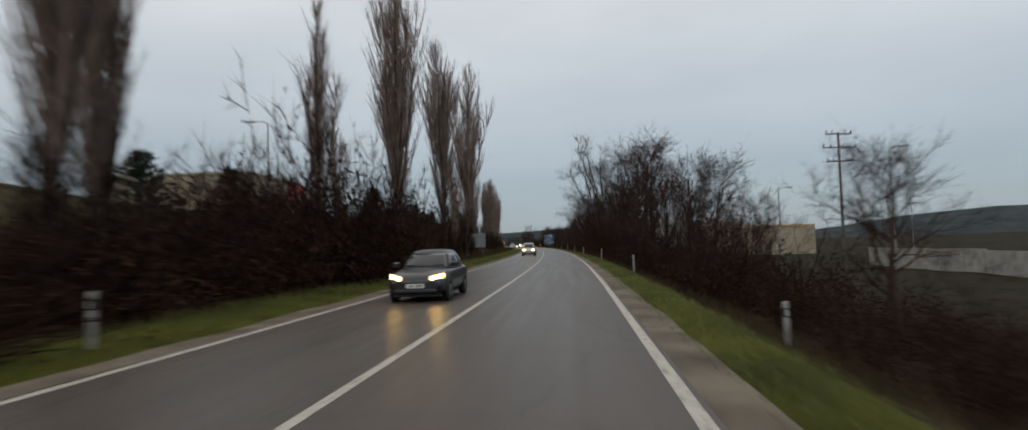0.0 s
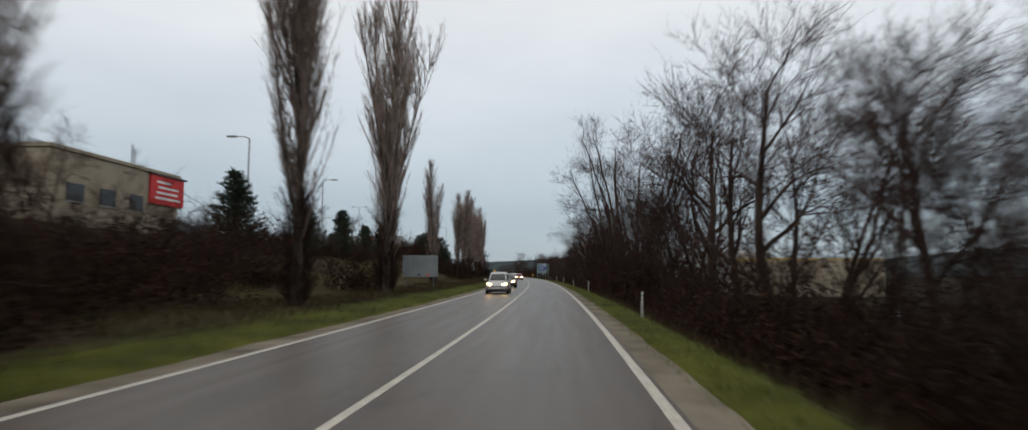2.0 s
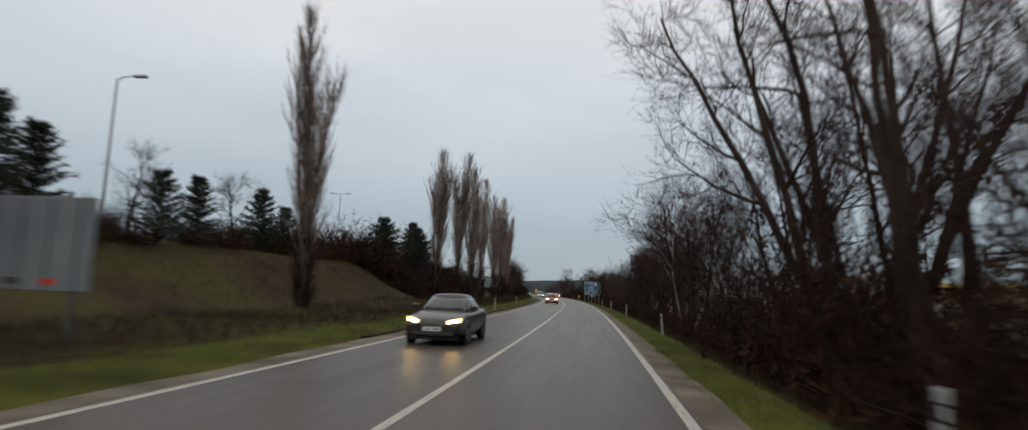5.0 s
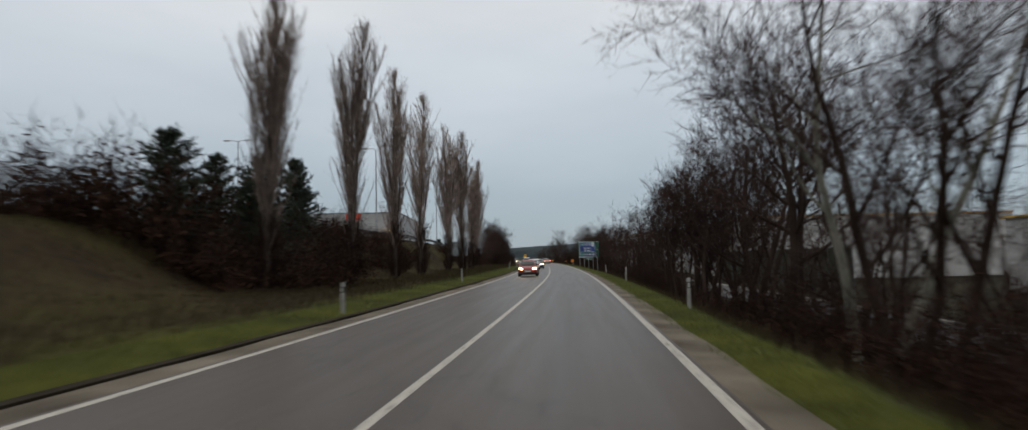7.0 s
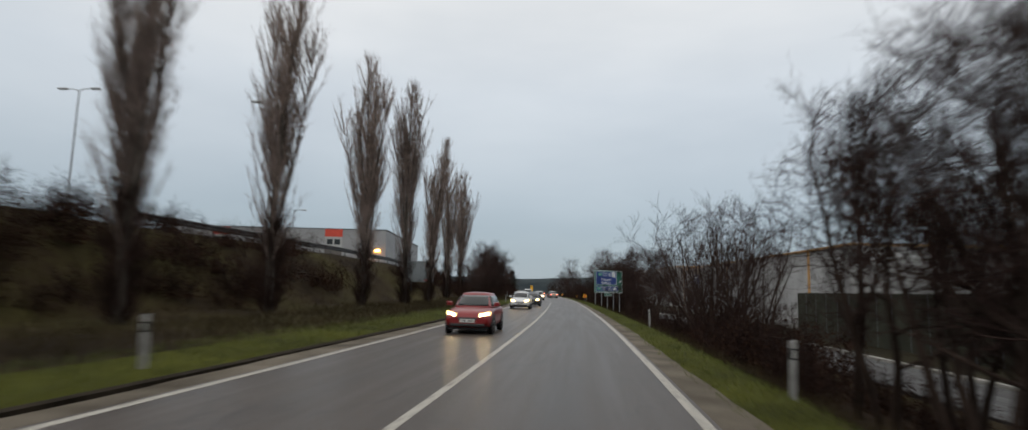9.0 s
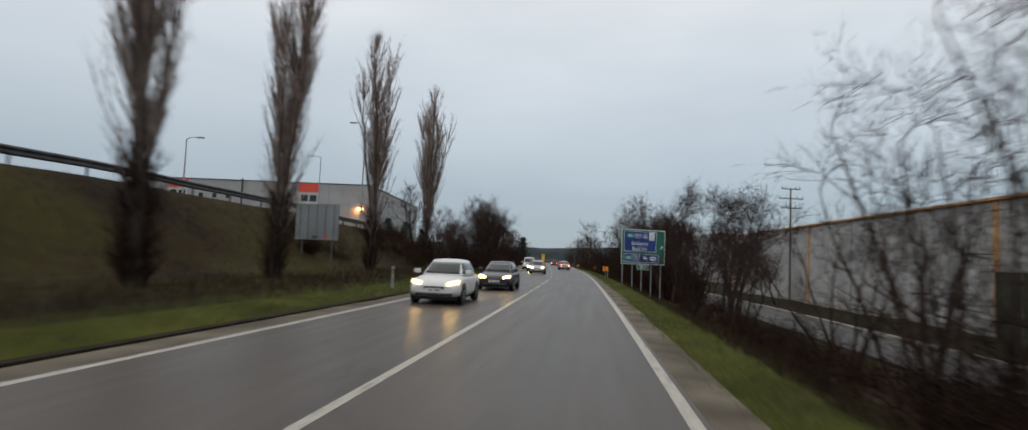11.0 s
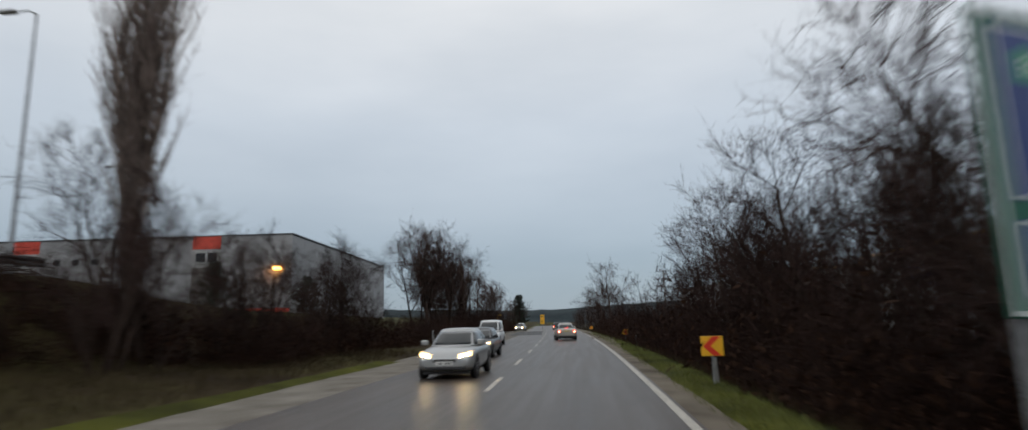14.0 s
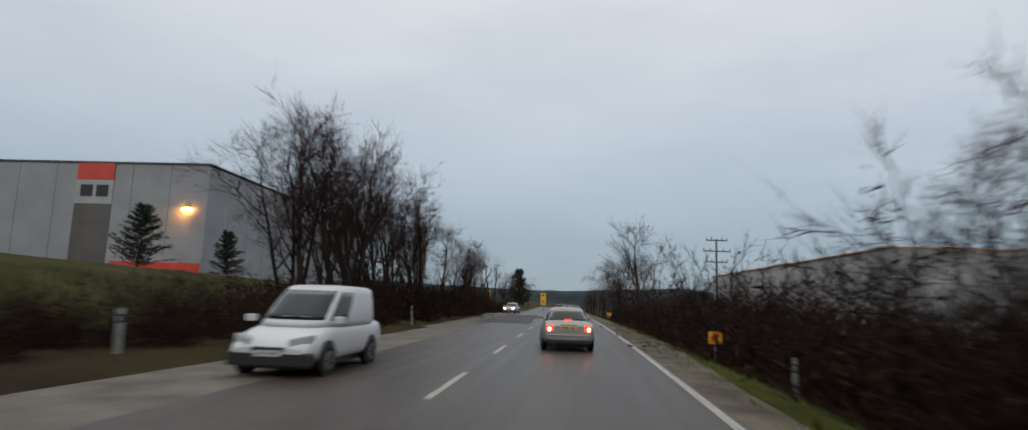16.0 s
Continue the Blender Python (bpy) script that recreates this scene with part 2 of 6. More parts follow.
def ground_material():
    """Short winter grass going over into brown turf and bare soil."""
    m, n, k, b = nodes_of("winter_turf")
    co = n.new("ShaderNodeTexCoord")
    big = n.new("ShaderNodeTexNoise")
    big.inputs["Scale"].default_value, big.inputs["Detail"].default_value = 0.13, 8
    mid_ = n.new("ShaderNodeTexNoise")
    mid_.inputs["Scale"].default_value, mid_.inputs["Detail"].default_value = 1.6, 6
    fine = n.new("ShaderNodeTexNoise")
    fine.inputs["Scale"].default_value, fine.inputs["Detail"].default_value = 26, 4
    for t in (big, mid_, fine):
        k.new(co.outputs["Object"], t.inputs["Vector"])
    a1 = n.new("ShaderNodeMath")
    a1.operation = "MULTIPLY_ADD"
    a1.inputs[1].default_value = 0.4
    k.new(mid_.outputs["Fac"], a1.inputs[0])
    k.new(big.outputs["Fac"], a1.inputs[2])
    a2 = n.new("ShaderNodeMath")
    a2.operation = "MULTIPLY_ADD"
    a2.inputs[1].default_value = 0.3
    k.new(fine.outputs["Fac"], a2.inputs[0])
    k.new(a1.outputs["Value"], a2.inputs[2])
    cr = n.new("ShaderNodeValToRGB")
    r = cr.color_ramp
    r.elements[0].position, r.elements[0].color = 0.66, (0.017, 0.0112, 0.0065, 1)
    r.elements[1].position, r.elements[1].color = 1.0, (0.051, 0.044, 0.014, 1)
    e = r.elements.new(0.78)
    e.color = (0.034, 0.0235, 0.0112, 1)
    e = r.elements.new(0.88)
    e.color = (0.042, 0.0335, 0.013, 1)
    k.new(a2.outputs["Value"], cr.inputs["Fac"])
    k.new(cr.outputs["Color"], b.inputs["Base Color"])
    b.inputs["Roughness"].default_value = 0.95
    b.inputs["Specular IOR Level"].default_value = 0.1
    bp = n.new("ShaderNodeBump")
    bp.inputs["Strength"].default_value, bp.inputs["Distance"].default_value = 0.6, 0.06
    k.new(fine.outputs["Fac"], bp.inputs["Height"])
    k.new(bp.outputs["Normal"], b.inputs["Normal"])
    return m


M_ASPHALT = asphalt_material("damp_asphalt", (0.0300, 0.0240, 0.0200), (0.0750, 0.0612, 0.0515), (0.36, 0.43))
M_PATCH = asphalt_material("newer_dark_asphalt", (0.027, 0.026, 0.026), (0.052, 0.050, 0.049), (0.5, 0.75))
M_PAINT = paint_lines_material()
M_GROUND = ground_material()
M_TURF = surface("green_verge_turf", (0.026, 0.028, 0.005), (0.080, 0.084, 0.012), 0.5, (0.85, 1.0), 0, 0.7, 22, far=0.05)
M_LAWN = surface("dull_green_hill_grass", (0.024, 0.023, 0.007), (0.060, 0.058, 0.017), 0.2, (0.88, 1.0), 0, 0.6, 9, far=0.06)
M_FLOOR = surface("leaf_littered_soil", (0.0162, 0.0097, 0.0063), (0.0508, 0.0319, 0.0195), 0.8, (0.85, 1.0), 0, 0.8, 14, far=0.08)
M_FIELD = surface("rough_dull_grassland", (0.0105, 0.0090, 0.0050), (0.0290, 0.0245, 0.0125), 0.15, (0.9, 1.0), 0, 0.6, 5, far=0.1)
M_GRAVEL = surface("pale_gravel", (0.1105, 0.0978, 0.0808), (0.2465, 0.2295, 0.1997), 0.9, (0.8, 0.95), 0, 0.7, 45, (0.25, 0.75), far=0.03)
M_VERGE = surface("soiled_gravel", (0.060, 0.050, 0.038), (0.215, 0.187, 0.148), 0.7, (0.8, 0.95), 0, 0.7, 40, (0.25, 0.75), far=0.03)
M_SOIL = surface("dark_soil", (0.0138, 0.0103, 0.0069), (0.0379, 0.0297, 0.0207), 1.5, (0.85, 1.0), 0, 0.6, 20, far=0.05)
M_CONCRETE = surface("weathered_concrete", (0.22, 0.21, 0.19), (0.38, 0.37, 0.34), 1.2, (0.75, 0.95), 0, 0.2, 60)
M_GRASS = surface("grass_blades", (0.040, 0.052, 0.008), (0.115, 0.130, 0.018), 0.35, (0.6, 0.8), 0, 0, 3.0, (0.3, 0.62))
M_DRYGRASS = surface("dry_grass_blades", (0.0210, 0.0165, 0.0085), (0.0580, 0.0450, 0.0225), 0.5, (0.7, 0.9), 0, 0, 4.0, (0.3, 0.66))
M_BARK_P = surface("poplar_bark", (0.0406, 0.0342, 0.0288), (0.1216, 0.1062, 0.0900), 2.0, (0.8, 0.95), 0, 0.5, 18, (0.3, 0.7), 0.2, (1, 1, 0.25))
M_TWIG_P = surface("poplar_twigs", (0.1313, 0.1000, 0.0862), (0.2835, 0.2220, 0.1921), 1.2, (0.75, 0.9), 0, 0, 9, (0.3, 0.7), 0.15)
M_BARK = surface("dark_bark", (0.0160, 0.0107, 0.0086), (0.0525, 0.0365, 0.0289), 2.0, (0.8, 0.95), 0, 0.5, 18, (0.3, 0.7), 0.3, (1, 1, 0.3))
M_TWIG = surface("dark_twigs", (0.0234, 0.0144, 0.0123), (0.0586, 0.0365, 0.0314), 1.2, (0.75, 0.9), 0, 0, 9, (0.3, 0.7), 0.3)
M_BIRCH = surface("pale_grey_bark", (0.10, 0.10, 0.08), (0.26, 0.25, 0.21), 1.6, (0.8, 0.95), 0, 0.4, 15, (0.3, 0.7), 0.2, (1, 1, 0.4))
M_BRUSH = surface("brushwood", (0.0125, 0.0073, 0.0058), (0.0364, 0.0209, 0.0170), 1.0, (0.8, 0.95), 0, 0, 9, (0.3, 0.7), 0.3)
M_LITTER = surface("withered_leaves", (0.0157, 0.0079, 0.0046), (0.0445, 0.0227, 0.0138), 1.4, (0.7, 0.95), 0, 0, 9, (0.3, 0.7), 0.25)
M_NEEDLE = surface("dark_needles", (0.0069, 0.0147, 0.0077), (0.0259, 0.0414, 0.0190), 1.6, (0.6, 0.85), 0, 0, 12, (0.3, 0.7), 0.25)
M_GALV = surface("galvanised_steel", (0.22, 0.23, 0.24), (0.36, 0.37, 0.38), 3.0, (0.4, 0.6), 0.7, 0.03, 40)
M_DARKSTEEL = surface("dark_weathered_steel", (0.05, 0.05, 0.05), (0.11, 0.11, 0.115), 3.0, (0.5, 0.7), 0.5, 0.05, 40)
M_RAIL = surface("dark_guard_rail", (0.035, 0.036, 0.038), (0.08, 0.08, 0.082), 2.0, (0.5, 0.75), 0.4, 0.05, 30)
M_WOODPOLE = surface("grey_timber_pole", (0.07, 0.06, 0.05), (0.16, 0.145, 0.125), 2.0, (0.8, 0.95), 0, 0.4, 25, stretch=(1, 1, 0.1))
M_POSTWHITE = surface("soiled_white_plastic", (0.17, 0.167, 0.16), (0.29, 0.29, 0.28), 4.0, (0.5, 0.7), 0, 0.03, 40)
M_BLACK = plain("black_plastic", (0.015, 0.015, 0.016), 0.5)
M_REFLECT = plain("white_reflector", (0.40, 0.40, 0.38), 0.3)
M_REDREFLECT = plain("red_reflector", (0.5, 0.03, 0.02), 0.25)
M_GREENSIGN = surface("green_sign_sheet", (0.004, 0.085, 0.055), (0.008, 0.125, 0.080), 0.8, (0.35, 0.5), 0, 0, 30)
M_BLUESIGN = surface("blue_sign_sheet", (0.006, 0.026, 0.150), (0.010, 0.042, 0.220), 0.8, (0.35, 0.5), 0, 0, 30)
M_SIGNWHITE = plain("white_sign_letters", (0.72, 0.74, 0.74), 0.4)
M_SIGNGREEN = plain("light_green_shield", (0.03, 0.26, 0.13), 0.4)
M_YELLOW = surface("yellow_sign_sheet", (0.70, 0.36, 0.01), (0.86, 0.47, 0.02), 1.0, (0.35, 0.5), 0, 0, 30)
M_SIGNRED = plain("red_sign_sheet", (0.62, 0.035, 0.012), 0.4)
M_BACKGREY = surface("grey_board_back", (0.125, 0.145, 0.155), (0.19, 0.21, 0.22), 0.6, (0.5, 0.7), 0.1, 0.03, 20)
M_CLAD = surface("grey_cladding", (0.245, 0.245, 0.252), (0.315, 0.315, 0.32), 0.25, (0.5, 0.65), 0.0, 0.02, 12)
M_CLADDARK = surface("brown_grey_panels", (0.075, 0.066, 0.060), (0.13, 0.115, 0.105), 0.3, (0.5, 0.7), 0.0, 0.02, 12)
M_WHITEWALL = surface("white_wall", (0.32, 0.318, 0.31), (0.44, 0.437, 0.43), 0.3, (0.7, 0.9), 0.0, 0.05, 20)
M_BEIGE = surface("beige_render", (0.27, 0.23, 0.175), (0.37, 0.325, 0.25), 0.3, (0.8, 0.95), 0.0, 0.05, 20)
M_ORANGE = plain("orange_trim", (0.50, 0.26, 0.08), 0.5)
M_OCHRE = surface("ochre_render", (0.42, 0.27, 0.07), (0.58, 0.38, 0.11), 0.4, (0.8, 0.95), 0.0, 0.05, 20)
M_STORERED = surface("red_store_panel", (0.50, 0.045, 0.022), (0.64, 0.065, 0.032), 0.5, (0.45, 0.6), 0.0, 0.0, 20)
M_BANNER = surface("red_banner", (0.48, 0.012, 0.016), (0.62, 0.02, 0.022), 0.7, (0.5, 0.7), 0.0, 0.0, 20)
M_WINDOW = plain("dark_window_glass", (0.015, 0.018, 0.02), 0.08)
M_SODIUM = lit("sodium_lamp", (1.0, 0.38, 0.06), 55.0)
M_LAMPHEAD = plain("grey_lamp_head", (0.28, 0.28, 0.28), 0.4, 0.4)
M_INSULATOR = plain("brown_insulator", (0.06, 0.035, 0.025), 0.2)
M_GLASS = plain("car_glass", (0.012, 0.016, 0.017), 0.04)
M_TYRE = surface("tyre_rubber", (0.012, 0.012, 0.012), (0.030, 0.029, 0.028), 3.0, (0.7, 0.9), 0, 0.1, 30)
M_RIM = surface("alloy_rim", (0.25, 0.25, 0.26), (0.40, 0.40, 0.41), 5.0, (0.3, 0.45), 0.8, 0, 30)
M_TRIM = plain("black_car_trim", (0.02, 0.02, 0.021), 0.5)
M_CHROME = plain("chrome_trim", (0.55, 0.55, 0.56), 0.15, 1.0)
M_HEAD = lit("headlight_on", (1.0, 0.60, 0.17), 55.0)
M_HEADW = lit("white_headlight_on", (1.0, 0.72, 0.36), 55.0)
M_LENSON = lit("glowing_lamp_lens", (1.0, 0.66, 0.26), 3.0)
M_TAIL = lit("tail_light_on", (1.0, 0.035, 0.015), 2.2)
M_BRAKE = lit("brake_light_on", (1.0, 0.30, 0.16), 16.0)
M_LENS = plain("clear_lamp_lens", (0.45, 0.46, 0.47), 0.1)
# the plate lamp's yellow light is put into this plate's colour
M_PLATELIT = plain("pale_yellow_plate", (0.62, 0.48, 0.20), 0.4)
M_PLATEW = plain("white_plate", (0.62, 0.62, 0.60), 0.4)
M_FENCE = surface("dark_green_fence_sheet", (0.030, 0.031, 0.022), (0.050, 0.051, 0.037), 0.6, (0.7, 0.9), 0, 0.1, 12)
# the blue-grey haze of distance is put into the hills' colour
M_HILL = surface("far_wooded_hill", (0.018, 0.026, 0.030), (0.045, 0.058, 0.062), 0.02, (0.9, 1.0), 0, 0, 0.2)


def car_paint(name, colour, metal=0.0, rough=0.35):
    m = surface(name, tuple(v * 0.86 for v in colour), colour, 0.9, (rough, rough + 0.12), metal, 0.0, 20, coat=0.35)
    return m


P_SILVER = car_paint("champagne_silver_paint", (0.46, 0.43, 0.385), 0.55, 0.3)
P_GREY = car_paint("silver_grey_paint", (0.40, 0.41, 0.41), 0.5, 0.3)
P_DARK = car_paint("dark_blue_grey_paint", (0.013, 0.015, 0.020), 0.1, 0.28)
P_BROWN = car_paint("dark_bronze_paint", (0.030, 0.025, 0.020), 0.3, 0.3)
P_RED = car_paint("red_paint", (0.22, 0.006, 0.008), 0.1, 0.3)
P_WHITE = car_paint("white_paint", (0.66, 0.67, 0.67), 0.0, 0.3)


# ---------------------------------------------------------------- mesh helpers
def mesh_of(name, verts, faces, material, smooth=False):
    me = bpy.data.meshes.new(name)
    me.from_pydata([tuple(v) for v in verts], [], [tuple(f) for f in faces])
    if material:
        me.materials.append(material)
    if smooth:
        me.polygons.foreach_set("use_smooth", [True] * len(me.polygons))
    me.update()
    return me


def quads_mesh(name, verts, quads, material, smooth=True):
    """A mesh from an array of places and an array of quads or triangles."""
    verts, quads = np.asarray(verts, np.float32), np.asarray(quads, np.int32)
    sides = quads.shape[1]
    me = bpy.data.meshes.new(name)
    me.vertices.add(len(verts))
    me.vertices.foreach_set("co", verts.ravel())
    me.loops.add(quads.size)
    me.loops.foreach_set("vertex_index", quads.ravel())
    me.polygons.add(len(quads))
    me.polygons.foreach_set("loop_start", np.arange(0, quads.size, sides, dtype=np.int32))
    me.polygons.foreach_set("loop_total", np.full(len(quads), sides, np.int32))
    if smooth:
        me.polygons.foreach_set("use_smooth", np.ones(len(quads), bool))
    me.materials.append(material)
    me.update(calc_edges=True)
    return me


def part(name, bm, material, parent, label="", smooth=False):
    """Links a bmesh as one mesh object under a thing or a part."""
    me = bpy.data.meshes.new(name)
    bmesh.ops.recalc_face_normals(bm, faces=bm.faces)
    bm.to_mesh(me)
    bm.free()
    if material:
        me.materials.append(material)
    if smooth:
        me.polygons.foreach_set("use_smooth", [True] * len(me.polygons))
    return put(name, me, parent, label)


def put(name, me, parent, label=""):
    ob = new(name, me)
    ob.parent = parent
    return tagged(ob, label)


def thing(name, m, label, category, group="", kind=""):
    ob = new(name)
    ob.empty_display_size = 0.3
    ob.matrix_world = m
    return tagged(ob, label, category, group, kind)


def bm_box(x0, x1, y0, y1, z0, z1, bevel=0.0, bm=None):
    bm = bm or bmesh.new()
    made = bmesh.ops.create_cube(bm, size=1)["verts"]
    for v in made:
        v.co = Vector((x0 + (v.co.x + 0.5) * (x1 - x0), y0 + (v.co.y + 0.5) * (y1 - y0), z0 + (v.co.z + 0.5) * (z1 - z0)))
    if bevel:
        bmesh.ops.bevel(bm, geom=[e for e in bm.edges if e.verts[0] in made], offset=bevel, segments=2, affect="EDGES", profile=0.6)
    return bm


def bm_tube(a, b, r0, r1=None, sides=8, bm=None):
    """A closed tapered tube from a to b."""
    bm = bm or bmesh.new()
    a, b = Vector(a), Vector(b)
    r1 = r0 if r1 is None else r1
    m = Matrix.Translation((a + b) / 2) @ (b - a).to_track_quat("Z", "Y").to_matrix().to_4x4()
    bmesh.ops.create_cone(bm, cap_ends=True, segments=sides, radius1=r0, radius2=r1, depth=(b - a).length, matrix=m)
    return bm


def bm_disc(c, r, depth, axis="X", sides=24, bm=None, bevel=0.0):
    bm = bm or bmesh.new()
    m = Matrix.Translation(c) @ (pose(0, 0, 0, 0, 90, 0) if axis == "X" else pose(0, 0, 0, 90, 0, 0) if axis == "Y" else Matrix())
    made = bmesh.ops.create_cone(bm, cap_ends=True, segments=sides, radius1=r, radius2=r, depth=depth, matrix=m)["verts"]
    if bevel:
        es = [e for e in bm.edges if e.verts[0] in made and len(e.link_faces) == 2 and any(len(f.verts) > 4 for f in e.link_faces)]
        bmesh.ops.bevel(bm, geom=es, offset=bevel, segments=2, affect="EDGES")
    return bm


def strip_mesh(name, y0, y1, step, inner, outer, z_in, z_out, material, thick=0.1, across=2, ragged=0.0, uv=False):
    """A sheet along the road between two offsets, which may be functions of the distance, with a skirt."""
    ys = np.arange(y0, y1 + step * 0.5, step)
    fi = inner if callable(inner) else (lambda y: inner)
    fo = outer if callable(outer) else (lambda y: outer)
    verts, faces, uvs = [], [], []
    n = across + 1
    for y in ys:
        a, b = fi(y), fo(y)
        if ragged:
            b += ragged * (noise.noise(Vector((y * 0.35, 7.3, 0))) + 0.5 * noise.noise(Vector((y * 1.4, 1.3, 0))))
        row = [(a, z_in - thick)] + [(a + (b - a) * i / across, z_in + (z_out - z_in) * i / across) for i in range(n)] + [(b, z_out - thick)]
        for l, z in row:
            verts.append(rd(y, l, z))
            uvs.append((l, y))
    w = n + 2
    for i in range(len(ys) - 1):
        for j in range(w - 1):
            p = i * w + j
            faces.append((p, p + 1, p + w + 1, p + w))
    me = mesh_of(name, verts, faces, material)
    if uv:
        layer = me.uv_layers.new(name="UVMap")
        for lp in me.loops:
            layer.data[lp.index].uv = uvs[lp.vertex_index]
    bm = bmesh.new()
    bm.from_mesh(me)
    bmesh.ops.recalc_face_normals(bm, faces=bm.faces)
    up = sum(f.normal.z for f in bm.faces)
    if up < 0:
        bmesh.ops.reverse_faces(bm, faces=bm.faces)
    bm.to_mesh(me)
    bm.free()
    return me


# ---------------------------------------------------------------- ground and road
def build_ground():
    ys = np.concatenate([[-400, -250, -150], np.arange(-100, -20, 8.0), np.arange(-20, 300, 2.0), np.arange(300, 480, 6.0), [520, 600, 700, 850, 1100, 1500, 2200, 3500]])
    right = [0.0, 2, 3.3, 3.7, 4.1, 4.5, 5.0, 5.3, 5.8, 6.4, 7, 8, 9, 10.5, 12, 14, 17, 20, 24, 30, 40, 60, 90, 140, 220, 400, 800, 1800, 3500]
    left = [2, 3.3, 3.7, 4.1, 4.5, 5.0, 5.6, 6.4, 7.4, 8.5, 9.5, 10.5, 11.5, 12.5, 13.5, 14.5, 15.5, 16.5, 17.5, 18.5, 19.5, 20.5, 22, 24, 27, 30, 34, 40, 50, 65, 90, 140, 220, 400, 800, 1800, 3500]
    ls = [-v for v in reversed(left)] + right
    verts, faces = [], []
    for y in ys:
        yy = min(max(y, -150.0), 880.0)
        for l in ls:
            z = height(yy, l)
            if abs(l) < 60 and -60 < y < 500:
                p = rd(y, l)
            else:
                p = Vector((centre(yy) + l, y, 0))
            verts.append((p.x, p.y, z))
    w = len(ls)
    for i in range(len(ys) - 1):
        for j in range(w - 1):
            p = i * w + j
            faces.append((p, p + 1, p + w + 1, p + w))
    me = mesh_of("ground", verts, faces, M_GROUND, True)
    me.materials.append(M_FLOOR)
    me.materials.append(M_FIELD)
    me.materials.append(M_TURF)
    me.materials.append(M_LAWN)
    mids = [(a + b) / 2 for a, b in zip(ls, ls[1:])]
    kinds = []
    for i in range(len(ys) - 1):
        for l in mids:
            y = (ys[i] + ys[i + 1]) / 2
            wood = verge_right(y) < l < 15.5 or (y < 45 and -17 < l < -7.4) or (135 < y < 157 and -22 < l < -15)
            kinds.append(1 if wood else 2 if l > 15.5 else 4 if l < -45 or (y > 252 and -34 < l < -13.4) else 3 if 3.8 < abs(l) < 6.2 else 0)
    me.polygons.foreach_set("material_index", kinds)
    ob = new("ground", me)
    return tagged(ob, "winter turf verge, bank and fields in green and brown", "ground", kind="structure")


build_ground()


road = new("road", strip_mesh("road", -80, 470, 2.0, left_edge, 3.60, 0.0, 0.0, M_ASPHALT, 0.14, 10, uv=True))
tagged(road, "damp grey asphalt road with worn wheel tracks", "road", kind="structure")
edge_left = new("pavement_left", strip_mesh("pavement_left", -80, 206, 1.0, lambda y: left_edge(y) - 0.002, lay_by, -0.012, -0.03, M_VERGE, 0.12, 4, 0.16))
tagged(edge_left, "soiled gravel shoulder between edge line and grass", "gravel shoulder", kind="structure")
edge_far = new("pavement_lay_by", strip_mesh("pavement_lay_by", 206, 470, 1.0, lambda y: left_edge(y) - 0.002, lay_by, -0.012, -0.03, M_GRAVEL, 0.12, 4, 0.16))
tagged(edge_far, "pale gravel shoulder widening into a lay-by", "gravel shoulder", kind="structure")
edge_right = new("pavement_right", strip_mesh("pavement_right", -80, 470, 1.0, 3.603, gravel_right, -0.012, -0.035, M_VERGE, 0.12, 4, 0.07))
tagged(edge_right, "soiled brown gravel shoulder between edge line and grass", "gravel shoulder", kind="structure")
gutter = new("gutter", strip_mesh("gutter", 96, 205, 1.0, -4.36, -4.62, 0.012, 0.004, M_SOIL, 0.12, 2, 0.05))
tagged(gutter, "dark soil gutter along the grass", "gutter", kind="structure")

for name, a, b, lo, w, label in [
    ("edge_line_left", -80, 226, lambda y: left_edge(y) + 0.16, 0.15, "worn white painted edge line"),
    ("edge_line_right", -80, 440, lambda y: 3.46, 0.15, "worn white painted edge line"),
    ("middle_line", -80, 197.6, mid_line, 0.13, "worn white solid middle line"),
]:
    ob = new(name, strip_mesh(name, a, b, 2.0, (lambda y, f=lo, v=w: f(y) - v / 2), (lambda y, f=lo, v=w: f(y) + v / 2), 0.004, 0.004, M_PAINT, 0.003, 2))
    tagged(ob, label, "road marking", kind="structure")

dashes = thing("dashed_middle_line", Matrix(), "broken white middle line of separate painted dashes", "road marking", kind="structure")
spans = [(198.8, 201.2), (202.3, 206.2), (208.0, 218.6)] + [(222.6 + 8.73 * i, 226.2 + 8.73 * i) for i in range(14)]
for a, b in spans:
    put("dash", strip_mesh("dash", a, b, (b - a) / 3, lambda y: mid_line(y) - 0.065, lambda y: mid_line(y) + 0.065, 0.004, 0.004, M_PAINT, 0.003, 2), dashes)

